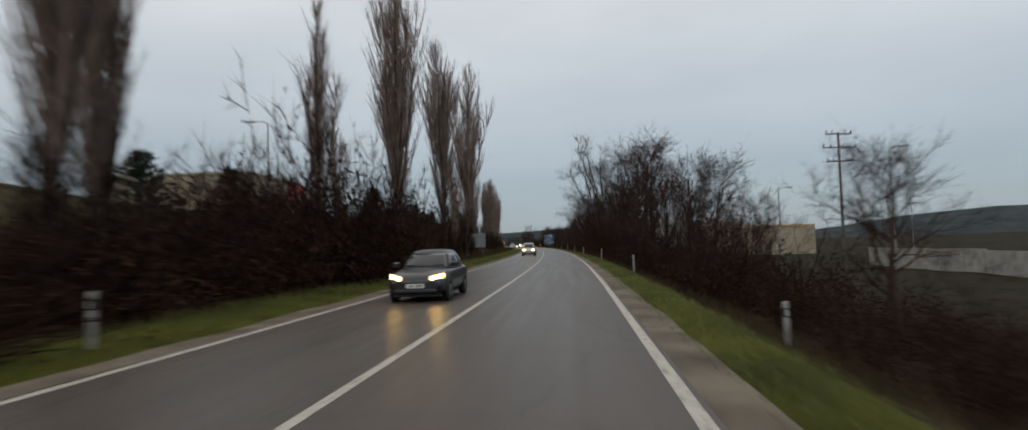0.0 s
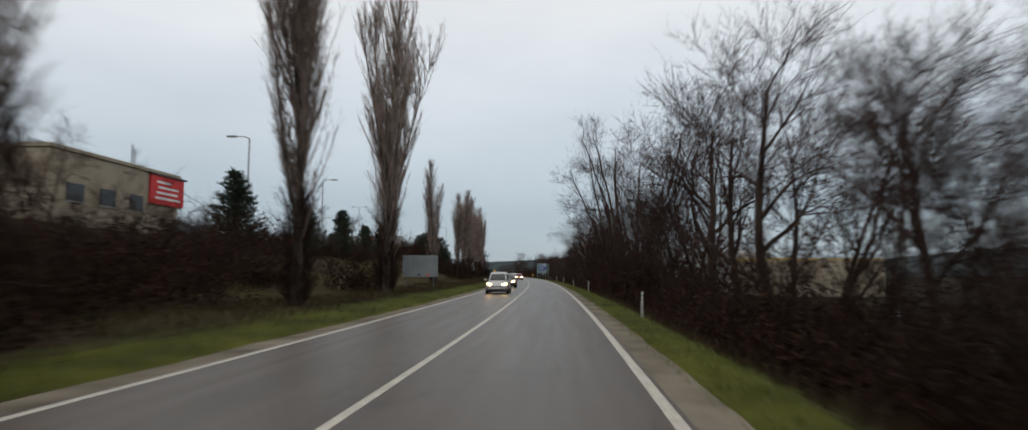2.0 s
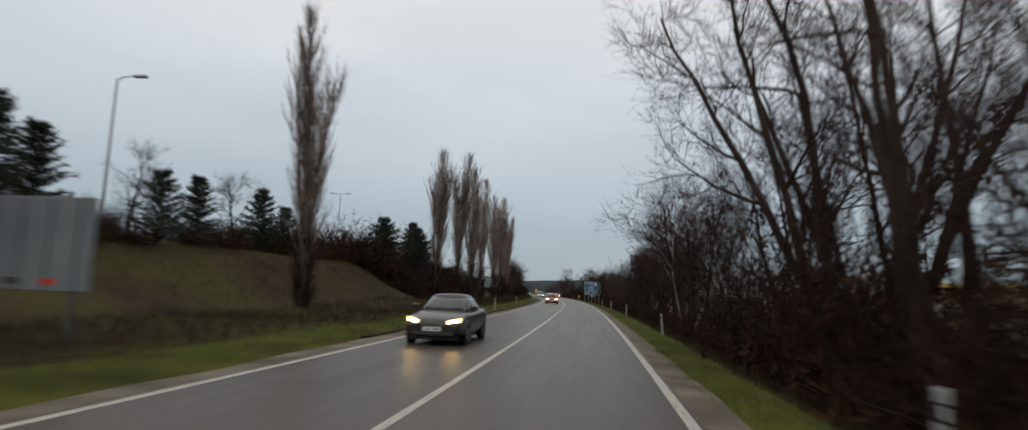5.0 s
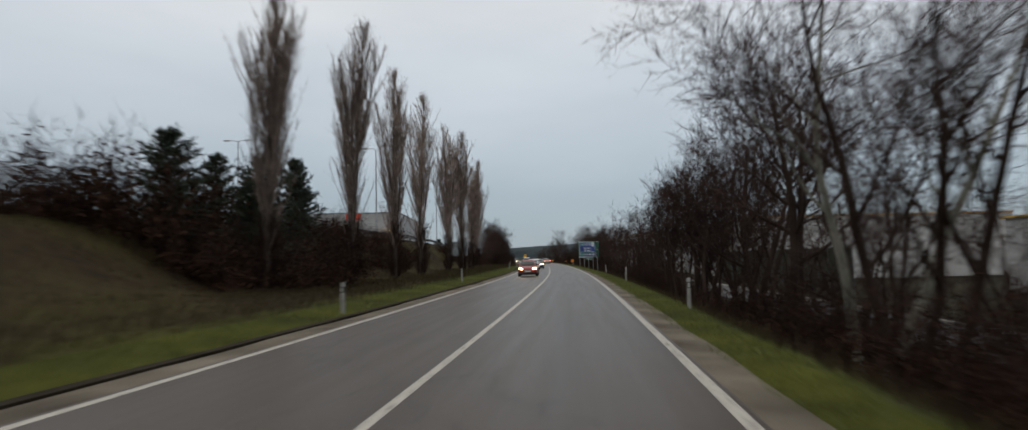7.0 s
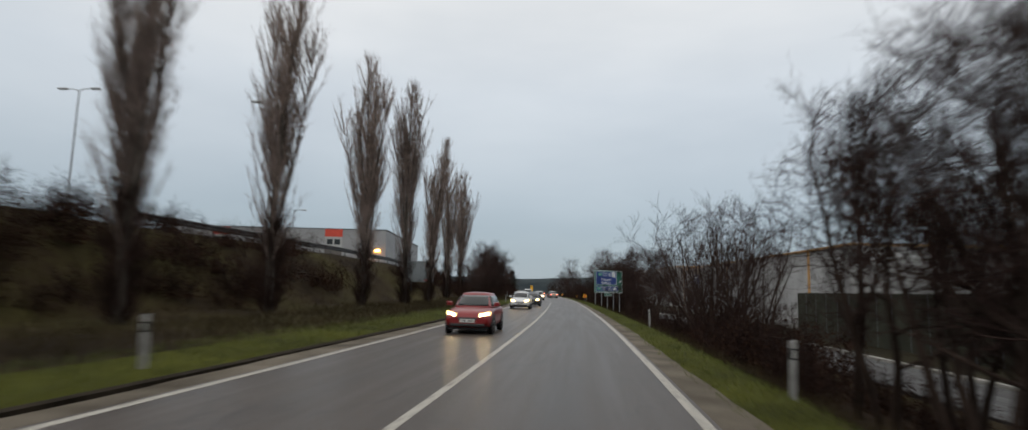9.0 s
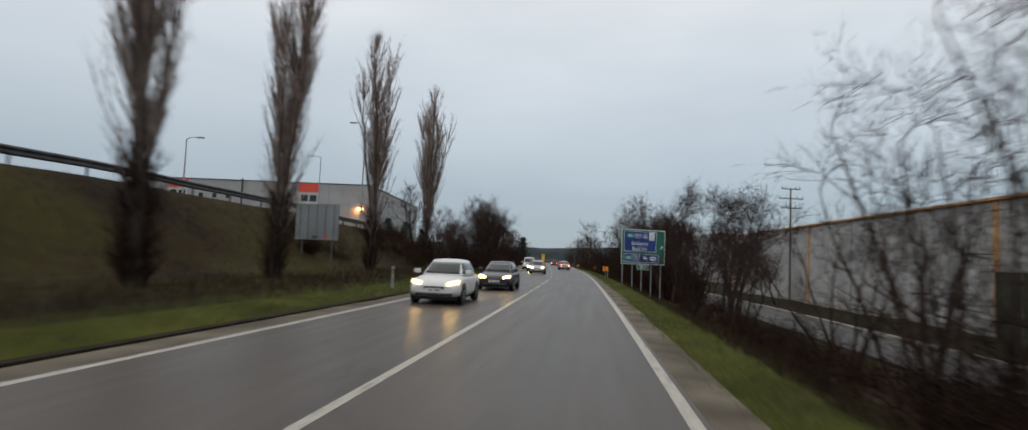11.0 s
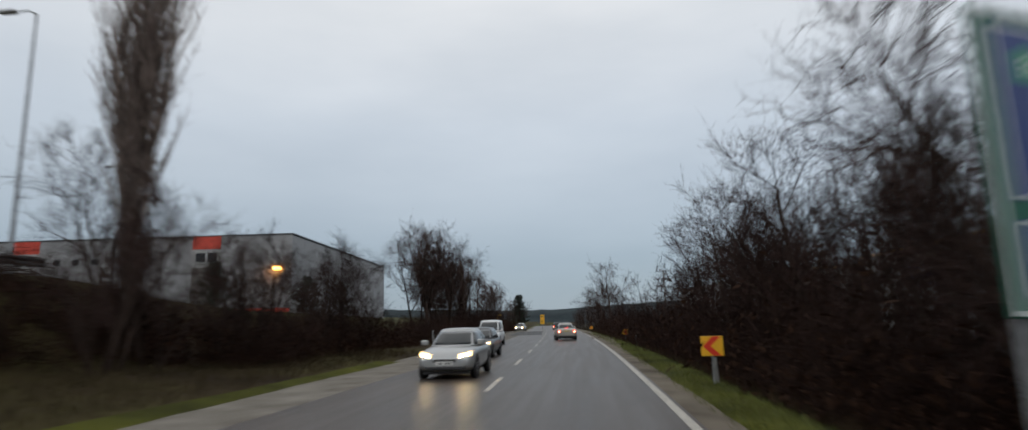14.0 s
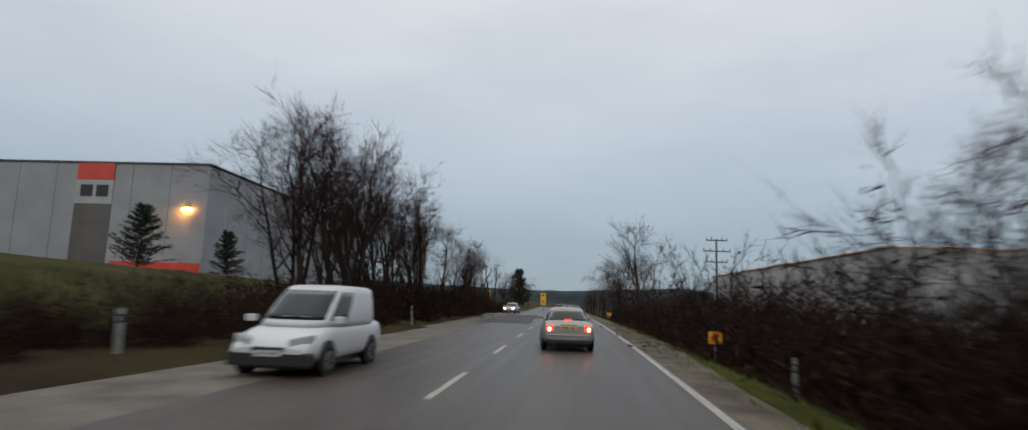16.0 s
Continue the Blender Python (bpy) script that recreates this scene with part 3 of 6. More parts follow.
repair = new("asphalt_patch", strip_mesh("asphalt_patch", 292, 322, 2.0, lambda y: mid_line(y) - 4.6, lambda y: mid_line(y) - 0.6, 0.005, 0.005, M_PATCH, 0.004, 4, 0.3, uv=True))
tagged(repair, "darker patched asphalt area before the junction", "road surface", kind="structure")
service = new("service_road", strip_mesh("service_road", 60, 330, 3.0, 15.6, 20.6, -2.28, -2.28, M_PATCH, 0.3, 3, uv=True))
tagged(service, "narrow asphalt service road below the main road", "road", kind="structure")
kerb = thing("service_road_kerb", Matrix(), "pale concrete kerb stones along the service road", "kerb", kind="structure")
for i in range(90):
    y = 62 + i * 3.0
    put("kerb_stone", strip_mesh("kerb_stone", y + 0.01, y + 2.98, 2.97, 20.62, 20.95, -2.12, -2.12, M_CONCRETE, 0.3, 1), kerb)


def build_hills():
    """Wooded ridges far off."""
    for name, x0, x1, y0, top, seed in (("backdrop_right", 250, 1500, 620, 34, 2), ("backdrop_ahead", -1100, 320, 1350, 46, 5), ("backdrop_left", -1600, -420, 500, 58, 9)):
        verts, faces = [], []
        cols = 90
        for i in range(cols + 1):
            s = i / cols
            x = x0 + (x1 - x0) * s
            fade = min(1.0, s * 6, (1 - s) * 6)
            z = top * fade * (0.65 + 0.35 * noise.noise(Vector((x * 0.003, seed, 0)))) + 1.6 * noise.noise(Vector((x * 0.06, seed, 4)))
            for dy, f in ((-120, -0.05), (-60, 0.55), (0, 1.0), (160, 0.9), (400, -0.05)):
                verts.append((x, y0 + dy, z * f - 2))
        for i in range(cols):
            for j in range(4):
                p = i * 5 + j
                faces.append((p, p + 5, p + 6, p + 1))
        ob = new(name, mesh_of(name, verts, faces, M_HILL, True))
        tagged(ob, "far dark wooded hill, haze-blue in colour, under the grey sky", "hill", kind="structure")


build_hills()

# ---------------------------------------------------------------- plants
def tubes(segs, sides):
    """Verts and triangles of open tapered tubes, from rows of x0 y0 z0 x1 y1 z1 r0 r1."""
    s = np.asarray(segs, float)
    a, b, r0, r1 = s[:, 0:3], s[:, 3:6], s[:, 6], s[:, 7]
    d = b - a
    d /= np.linalg.norm(d, axis=1, keepdims=True) + 1e-9
    ref = np.where(np.abs(d[:, 2:3]) < 0.9, [[0, 0, 1.0]], [[1.0, 0, 0]])
    u = np.cross(d, ref)
    u /= np.linalg.norm(u, axis=1, keepdims=True) + 1e-9
    v = np.cross(d, u)
    ang = np.arange(sides) * 2 * np.pi / sides
    ring = u[:, None, :] * np.cos(ang)[None, :, None] + v[:, None, :] * np.sin(ang)[None, :, None]
    lo = a[:, None, :] + ring * r0[:, None, None]
    hi = b[:, None, :] + ring * r1[:, None, None]
    verts = np.concatenate([lo, hi], axis=1).reshape(-1, 3)
    base = (np.arange(len(s)) * 2 * sides)[:, None]
    j = np.arange(sides)
    k = (j + 1) % sides
    one = np.stack([base + j, base + k, base + k + sides], axis=-1).reshape(-1, 3)
    two = np.stack([base + j, base + k + sides, base + j + sides], axis=-1).reshape(-1, 3)
    return verts, np.concatenate([one, two])


def twig_sides(s, seed):
    """For each twig a unit vector across it, turned at random."""
    side = np.cross(s[:, 3:6] - s[:, 0:3], np.random.default_rng(seed).normal(0, 1, (len(s), 3)))
    return side / (np.linalg.norm(side, axis=1, keepdims=True) + 1e-9)


def ribbons(segs, seed):
    """Verts and triangles of thin flat twig pieces, two triangles each."""
    s = np.asarray(segs, float)
    a, b, side = s[:, 0:3], s[:, 3:6], twig_sides(s, seed)
    lo, hi = side * s[:, 6:7], side * s[:, 7:8]
    verts = np.stack([a - lo, a + lo, b + hi, b - hi], axis=1).reshape(-1, 3)
    base = (np.arange(len(s)) * 4)[:, None]
    return verts, np.concatenate([base + [0, 1, 2], base + [0, 2, 3]])


def spikes(segs, seed):
    """Verts and triangles of the finest twigs, which run out to a point."""
    s = np.asarray(segs, float)
    a, b, lo = s[:, 0:3], s[:, 3:6], twig_sides(s, seed) * s[:, 6:7]
    verts = np.stack([a - lo, a + lo, b], axis=1).reshape(-1, 3)
    return verts, np.arange(len(verts)).reshape(-1, 3)


def sprays(rng, segs, count, spread, lo, hi, r, lift=0.1):
    """Twigs that leave each of the given ones at random places and angles."""
    s = np.repeat(np.asarray(segs, float), count, axis=0)
    n = len(s)
    run = s[:, 3:6] - s[:, 0:3]
    a = s[:, 0:3] + run * rng.uniform(0.1, 1.0, (n, 1))
    d = run / (np.linalg.norm(run, axis=1, keepdims=True) + 1e-9) + rng.normal(0, spread, (n, 3)) + np.array([0, 0, lift])
    d /= np.linalg.norm(d, axis=1, keepdims=True) + 1e-9
    return np.concatenate([a, a + d * rng.uniform(lo, hi, (n, 1)), np.full((n, 1), r), np.full((n, 1), r * 0.4)], axis=1)


def joined(*sets):
    """Several pairs of verts and triangles as one."""
    vs, qs, at = [], [], 0
    for v, q in sets:
        vs.append(v)
        qs.append(q + at)
        at += len(v)
    return np.concatenate(vs), np.concatenate(qs)


def limb(rng, p, d, length, r, parts, bend, lift, taper=0.35):
    """A wavering limb: its segments, and places along it with direction and radius."""
    segs, spots = [], []
    p, d = np.array(p, float), np.array(d, float)
    step = length / parts
    for i in range(parts):
        d = d + rng.normal(0, bend, 3) + np.array([0, 0, lift])
        d /= np.linalg.norm(d)
        q = p + d * step
        ra = r * (1 - (1 - taper) * i / parts)
        rb = r * (1 - (1 - taper) * (i + 1) / parts)
        segs.append((*p, *q, ra, rb))
        spots.append((q, d.copy(), rb))
        p = q
    return segs, spots


def aside(rng, d, angle):
    """A direction leaning by the angle from d, to any side."""
    d = np.asarray(d, float)
    ref = np.array([0, 0, 1.0]) if abs(d[2]) < 0.95 else np.array([1.0, 0, 0])
    u = np.cross(d, ref)
    u /= np.linalg.norm(u)
    v = np.cross(d, u)
    t = rng.uniform(0, 2 * math.pi)
    return d * math.cos(angle) + (u * math.cos(t) + v * math.sin(t)) * math.sin(angle)


def poplar_meshes(seed, H, leaders=2, slim=1.0):
    """A bare columnar poplar: trunk and steep leaders; branches with many upright twigs; shoots round the foot."""
    rng = np.random.default_rng(seed)
    stout, fine, thin, shoots = [], [], [], []
    r0 = 0.0125 * H
    stems = [(np.array([0, 0, -0.3]), np.array([rng.normal(0, 0.01), rng.normal(0, 0.01), 1]), H, r0, 0.03)]
    for i in range(leaders + 4):
        t = i * 2.4 + rng.uniform(-0.6, 0.6)
        h = rng.uniform(0.10, 0.42) * H
        tilt = rng.uniform(0.10, 0.23) * slim
        stems.append((np.array([0, 0, h]), np.array([math.cos(t) * tilt, math.sin(t) * tilt, 1]), (H - h) * rng.uniform(0.5, 0.84), r0 * rng.uniform(0.3, 0.5), 0.022))
    for p, d, length, r, lift in stems:
        segs, spots = limb(rng, p, d, length, r, 14, 0.016, lift, 0.06)
        stout += segs
        for i in range(int(length * (7.0 if length == H else 4.6))):
            f = rng.uniform(0.13 if length == H else 0.06, 0.985)
            k = min(13, int(f * 14))
            a = np.array(segs[k][0:3]) + (np.array(segs[k][3:6]) - np.array(segs[k][0:3])) * (f * 14 - k)
            z = a[2] / H
            reach = H * 0.245 * slim * (0.40 + 0.75 * math.sin(math.pi * min(1, 0.18 + z * 0.80))) * rng.uniform(0.45, 1.0) * (1.0 if length == H else 0.72)
            reach = min(reach, (H - a[2]) * 0.8 + 0.2)
            bs, bp = limb(rng, a, aside(rng, [0, 0, 1], rng.uniform(0.25, 0.58)), reach, 0.0021 * H * (0.35 + 0.65 * reach / (H * 0.2)), 4, 0.05, 0.17, 0.25)
            fine += bs[:2]
            thin += bs[2:]
    twigs = sprays(rng, fine + thin, 6, 0.34, 0.30, 0.95, 0.0105, 0.40)
    tips = sprays(rng, twigs, 1, 0.35, 0.20, 0.50, 0.008, 0.30)
    for i in range(300):
        t, h = rng.uniform(0, 2 * math.pi), 4.2 * rng.uniform(0, 1) ** 1.4
        q = np.array([math.cos(t) * r0, math.sin(t) * r0, h])
        ts, tp = limb(rng, q, [math.cos(t) * 0.5, math.sin(t) * 0.5, 1], rng.uniform(0.5, 1.5), 0.012, 2, 0.14, 0.05, 0.3)
        shoots += ts
    brush = sprays(rng, shoots, 6, 0.5, 0.25, 0.6, 0.008, 0.3)
    return (quads_mesh("trunk", *tubes(stout, 6), M_BARK_P), quads_mesh("crown", *joined(tubes(fine, 3), ribbons(thin, seed), spikes(twigs, seed), spikes(tips, seed)), M_TWIG_P),
            quads_mesh("foot_brush", *joined(ribbons(shoots, seed), spikes(brush, seed)), M_BRUSH))


def broad_meshes(seed, H, spread=0.55, stems=1, bark=None, twig=None, low=0.3, dense=1.0, rich=1.0):
    """A bare broad-leaved tree in five orders of branching."""
    rng = np.random.default_rng(seed)
    stout, mid_wood, fine, thin = [], [], [], []
    for sidx in range(stems):
        tilt = 0.10 if stems == 1 else 0.30
        t = rng.uniform(0, 2 * math.pi)
        base = np.array([math.cos(t), math.sin(t), 0]) * (0.0 if stems == 1 else 0.25) + np.array([0, 0, -0.4])
        r = (0.019 if stems == 1 else 0.012 if stems < 4 else 0.0085) * H
        s0, p0 = limb(rng, base, [math.cos(t) * tilt, math.sin(t) * tilt, 1], H * rng.uniform(0.72, 0.85), r, 9, 0.07, 0.03, 0.22)
        stout += s0
        order1 = int((10 if stems == 1 else 7) * dense)
        for i in range(order1):
            k = int(np.interp(i / max(1, order1 - 1), [0, 1], [low * 9, 8.4]))
            q, d, rb = p0[min(k, 8)]
            ln = H * spread * rng.uniform(0.55, 1.0) * (1.12 - 0.6 * k / 9)
            s1, p1 = limb(rng, q, aside(rng, d, rng.uniform(0.5, 1.0)), ln, max(0.018, rb * 0.58), 6, 0.15, 0.09, 0.22)
            mid_wood += s1
            for j in range(int(6 * dense)):
                q, d, rb = p1[rng.integers(0, 6)]
                s2, p2 = limb(rng, q, aside(rng, d, rng.uniform(0.4, 0.95)), ln * rng.uniform(0.28, 0.58), max(0.011, rb * 0.55), 4, 0.15, 0.07, 0.3)
                fine += s2
                for m_ in range(int(7 * rich)):
                    q, d, rb = p2[rng.integers(0, 4)]
                    s3, p3 = limb(rng, q, aside(rng, d, rng.uniform(0.35, 0.9)), rng.uniform(0.5, 1.25), 0.0085, 2, 0.13, 0.05, 0.4)
                    thin += s3
    twigs = sprays(rng, thin, max(1, int(round(3 * rich))), 0.5, 0.25, 0.75, 0.0065, 0.12)
    tips = sprays(rng, twigs, 1, 0.5, 0.15, 0.40, 0.005, 0.12)
    return (quads_mesh("trunk", *joined(tubes(stout, 7), tubes(mid_wood, 5)), bark or M_BARK),
            quads_mesh("crown", *joined(tubes(fine, 3), ribbons(thin, seed), spikes(twigs, seed), spikes(tips, seed)), twig or M_TWIG))


def bush_arrays(seed, R, H, stems, leafy, big=1.0, rich=4):
    """A tangled leafless shrub with some withered leaves hanging in it: branch verts and triangles, leaf verts."""
    rng = np.random.default_rng(seed)
    segs, thin = [], []
    for i in range(stems):
        t, rr = rng.uniform(0, 2 * math.pi), R * 0.55 * math.sqrt(rng.uniform(0, 1))
        base = [math.cos(t) * rr, math.sin(t) * rr, -0.25]
        lean = rng.uniform(0.08, 0.5)
        t2 = t + rng.normal(0, 0.7)
        ss, sp = limb(rng, base, [math.cos(t2) * lean, math.sin(t2) * lean, 1], H * rng.uniform(0.5, 1.0), rng.uniform(0.012, 0.028), 4, 0.14, 0.0, 0.3)
        segs += ss
        for q, d, rb in sp:
            for _ in range(2):
                s2, p2 = limb(rng, q, aside(rng, d, rng.uniform(0.4, 1.1)), rng.uniform(0.4, 1.0), 0.0095, 2, 0.15, 0.05, 0.4)
                thin += s2
    twigs = sprays(rng, thin, rich, 0.55, 0.2, 0.6, 0.007, 0.15)
    pts = twigs[rng.integers(0, len(twigs), leafy), 3:6] + rng.normal(0, 0.06, (leafy, 3))
    pts[:, 2] = np.abs(pts[:, 2]) * rng.uniform(0.1, 0.86, leafy)
    u = rng.normal(0, 1, (leafy, 3))
    u /= np.linalg.norm(u, axis=1, keepdims=True)
    v = np.cross(u, rng.normal(0, 1, (leafy, 3)))
    v /= np.linalg.norm(v, axis=1, keepdims=True)
    sz = big * rng.uniform(0.03, 0.068, leafy)[:, None]
    leaf = np.stack([pts - u * sz, pts + v * sz * 0.7, pts + u * sz], axis=1).reshape(-1, 3)
    return (*joined(tubes(segs, 3), ribbons(thin, seed), spikes(twigs, seed)), leaf)


def bush_meshes(seed, R, H, leafy=1500):
    verts, tris, leaf = bush_arrays(seed, R, H, 19, leafy, 1.5, 5)
    return quads_mesh("branchwork", verts, tris, M_BRUSH), quads_mesh("leaf_cover", leaf, np.arange(len(leaf)).reshape(-1, 3), M_LITTER, False)


def conifer_meshes(seed, H, wide=0.28, ragged=0.25):
    """A pine: whorls of rising boughs set with short needle sprays."""
    rng = np.random.default_rng(seed)
    stout, boughs = [], []
    s0, p0 = limb(rng, [0, 0, -0.3], [0, 0, 1], H, 0.018 * H, 10, 0.012, 0.02, 0.1)
    stout += s0
    n = int(H * 13)
    for i in range(n):
        f = 0.07 + 0.92 * i / n
        z = f * H
        reach = H * wide * (1 - f) ** 0.7 * rng.uniform(1 - ragged, 1 + ragged * 0.6) + 0.22
        t = i * 2.4 + rng.normal(0, 0.3)
        bs, bp = limb(rng, [0, 0, z], [math.cos(t), math.sin(t), rng.uniform(0.0, 0.4)], reach, 0.018, 5, 0.07, 0.05, 0.3)
        boughs += bs
    shoots = sprays(rng, boughs, 6, 0.6, 0.18, 0.5, 0.05, 0.2)
    needles = sprays(rng, shoots, 4, 0.65, 0.12, 0.28, 0.036, 0.15)
    return quads_mesh("trunk", *joined(tubes(stout, 6), tubes(boughs, 3)), M_BARK), quads_mesh("needles", *joined(spikes(shoots, seed), spikes(needles, seed)), M_NEEDLE)


def plant(name, meshes, m, label, category, group=""):
    ob = thing(name, m, label, category, group)
    for me in meshes:
        put(me.name.split(".")[0], me, ob)
    return ob


rng = np.random.default_rng(11)


def stand(y, l, scale=1.0, turn=None, sink=0.0, tall=1.0):
    p = rd(y, l, height(y, l) - sink)
    t = rng.uniform(0, 360) if turn is None else turn
    return pose(p.x, p.y, p.z, rng.normal(0, 1.2), rng.normal(0, 1.2), t) @ Matrix.Diagonal((scale, scale, scale * tall, 1))


def place(ob, m):
    """A copy of a plant at a pose that may carry a scale."""
    c = copy_thing(ob, Matrix())
    c.matrix_basis = m
    return c




def tree_kinds(kinds, name, label, category, group):
    """Builds each mesh set once, as the first of its things."""
    return [(meshes, [name, label, category, group, None]) for meshes in kinds]


def plant_kind(kind, m, label=None):
    """Puts one more plant of a kind: builds the first, copies the rest."""
    meshes, rec = kind
    if rec[4] is None:
        rec[4] = plant(rec[0], meshes, Matrix(), rec[1], rec[2], rec[3])
        rec[4].matrix_basis = m
        ob = rec[4]
    else:
        ob = place(rec[4], m)
    if label:
        tagged(ob, label)
    return ob


POPLARS = tree_kinds([poplar_meshes(1, 18, 2), poplar_meshes(2, 18, 3), poplar_meshes(3, 18, 1), poplar_meshes(4, 18, 2, 0.85), poplar_meshes(5, 18, 0, 0.7)],
                     "poplar_tree", "tall bare columnar poplar with brushy foot beside the road", "tree", "poplars along the road")
# distance along the road, offset, height, kind
for y, l, h, k in [
    (13.5, -9.2, 17.0, 1), (17.0, -10.5, 15.0, 3), (28.1, -9.0, 13.5, 4), (43.0, -9.1, 21.5, 1), (43.6, -13.8, 11.5, 4), (57.6, -8.7, 20.5, 0),
    (71.6, -8.5, 22.0, 1), (86.9, -12.1, 13.2, 3), (106.6, -11.5, 14.6, 3), (135.6, -12.0, 14.6, 0),
    (146.8, -12.0, 16.6, 0), (157.2, -12.0, 16.9, 3), (166.8, -12.0, 17.4, 2), (177.7, -11.3, 16.4, 1), (187.6, -11.1, 17.5, 0),
    (196.0, -11.0, 15.2, 3), (212.3, -12.3, 16.6, 2), (237.4, -14.3, 18.8, 1), (301.0, -12.5, 10.5, 4), (305.0, -12.8, 10.0, 3),
]:
    plant_kind(POPLARS[k], stand(y, l, h / 18.0 * (0.92 if k == 4 else 1.0), None, 0.1))

BROADS = tree_kinds([broad_meshes(21, 11, 0.42), broad_meshes(22, 11, 0.5, 2), broad_meshes(23, 11, 0.38, 3), broad_meshes(24, 11, 0.46, 1, low=0.4)],
                    "bare_tree", "leafless dark broad-leaved tree above the roadside thicket", "tree", "bare trees beside the road")
TALLS = tree_kinds([broad_meshes(25, 18, 0.20, 6, low=0.3, rich=0.8), broad_meshes(26, 18, 0.24, 4, low=0.3, dense=1.2), broad_meshes(27, 18, 0.30, 1, low=0.35, dense=1.6)],
                   "tall_bare_tree", "tall leafless tree with steep branches above the thicket", "tree", "bare trees beside the road")
PALES = tree_kinds([broad_meshes(31, 13, 0.36, 4, M_BIRCH, None, 0.4), broad_meshes(32, 13, 0.36, 2, M_BIRCH, None, 0.35)],
                   "pale_barked_tree", "tall leafless tree with pale grey bark", "tree", "bare trees beside the road")
FANS = tree_kinds([broad_meshes(37, 11, 0.24, 7, low=0.3, dense=0.75, rich=0.6), broad_meshes(38, 11, 0.27, 6, low=0.25, dense=0.8, rich=0.6)],
                  "many_stemmed_tree", "leafless clump of upright stems fanning from one foot", "tree", "bare trees beside the road")
RIGHT_TREES = [
    # distance, offset, height above the slope, kind
    (19.5, 12.5, 7.0, 3), (22.5, 13.6, 6.8, 0), (36.0, 11.5, 6.3, 1), (39.5, 9.6, 7.0, 2), (42.5, 12.5, 9.2, 0), (45.5, 9.8, 8.6, 1), (48.5, 12.2, 10.5, 3),
    (51.5, 9.4, 11.6, 0), (55.0, 11.6, 11.0, 2), (58.5, 9.5, 12.4, 3), (62.0, 11.5, 13.0, 0), (65.5, 9.6, 12.0, 1), (69.5, 11.8, 11.0, 2), (74.0, 10.0, 8.5, 3),
    (78.5, 12.0, 9.0, 1), (83.0, 10.8, 10.0, 0), (87.0, 11.6, 14.0, 0), (91.0, 9.8, 20.5, 0), (97.0, 10.4, 22.0, 0), (100.5, 12.4, 19.0, 1), (104.0, 11.5, 12.0, 1),
    (118.0, 11.6, 8.5, 1), (124.0, 9.8, 12.8, 2), (128.5, 11.0, 9.0, 1), (132.5, 9.6, 12.0, 0), (137.0, 11.5, 13.0, 3), (139.0, 10.4, 12.5, 1), (143.5, 11.8, 12.0, 0),
    (145.0, 9.2, 11.5, 1), (145.5, 11.4, 10.5, 1), (149.5, 9.6, 9.6, 3), (153.5, 11.0, 9.6, 0), (152.0, 9.3, 8.6, 2), (155.5, 9.4, 8.8, 1), (156.5, 11.5, 9.4, 2), (158.5, 9.8, 8.0, 0), (150.5, 11.6, 9.0, 1), (154.5, 13.0, 9.6, 2), (148.0, 9.2, 8.8, 1), (151.5, 13.5, 10.0, 1), (147.5, 12.5, 10.0, 2),
    (209.5, 11.2, 8.6, 2), (211.5, 11.4, 8.4, 2), (227.5, 10.2, 9.8, 2),
    (231.5, 9.2, 8.5, 2), (235.0, 10.6, 9.2, 1), (238.5, 8.8, 9.4, 0), (242.0, 10.4, 8.8, 2), (245.5, 9.0, 8.8, 1), (241.0, 11.8, 9.0, 3), (244.0, 12.2, 9.0, 1), (248.0, 9.4, 8.4, 1), (252.0, 12.0, 8.6, 2), (255.5, 10.0, 7.8, 1), (233.0, 11.0, 8.2, 1), (249.5, 10.8, 8.0, 3), (253.5, 9.6, 7.0, 0),
    (258.5, 9.8, 7.2, 1), (261.0, 10.4, 7.2, 2), (254.5, 24.4, 6.4, 1), (248.2, 24.4, 6.0, 0), (243.6, 24.4, 5.6, 2), (258.0, 23.6, 7.0, 2), (264.0, 22.0, 8.0, 1), (234.0, 13.0, 8.4, 2), (240.0, 13.2, 8.6, 1), (247.0, 13.0, 8.6, 2), (287.0, 13.0, 5.0, 3), (319.0, 8.6, 12.2, 0), (323.5, 10.5, 11.0, 1), (331.0, 8.0, 9.0, 2), (340.0, 9.0, 10.0, 3),
]
for y, l, h, k in RIGHT_TREES:
    if h > 13.2:
        plant_kind(TALLS[k % 3], stand(y, l, h / 16.5, None, 0.1))
    else:
        plant_kind(BROADS[k], stand(y, l, h / 10.4, None, 0.1))
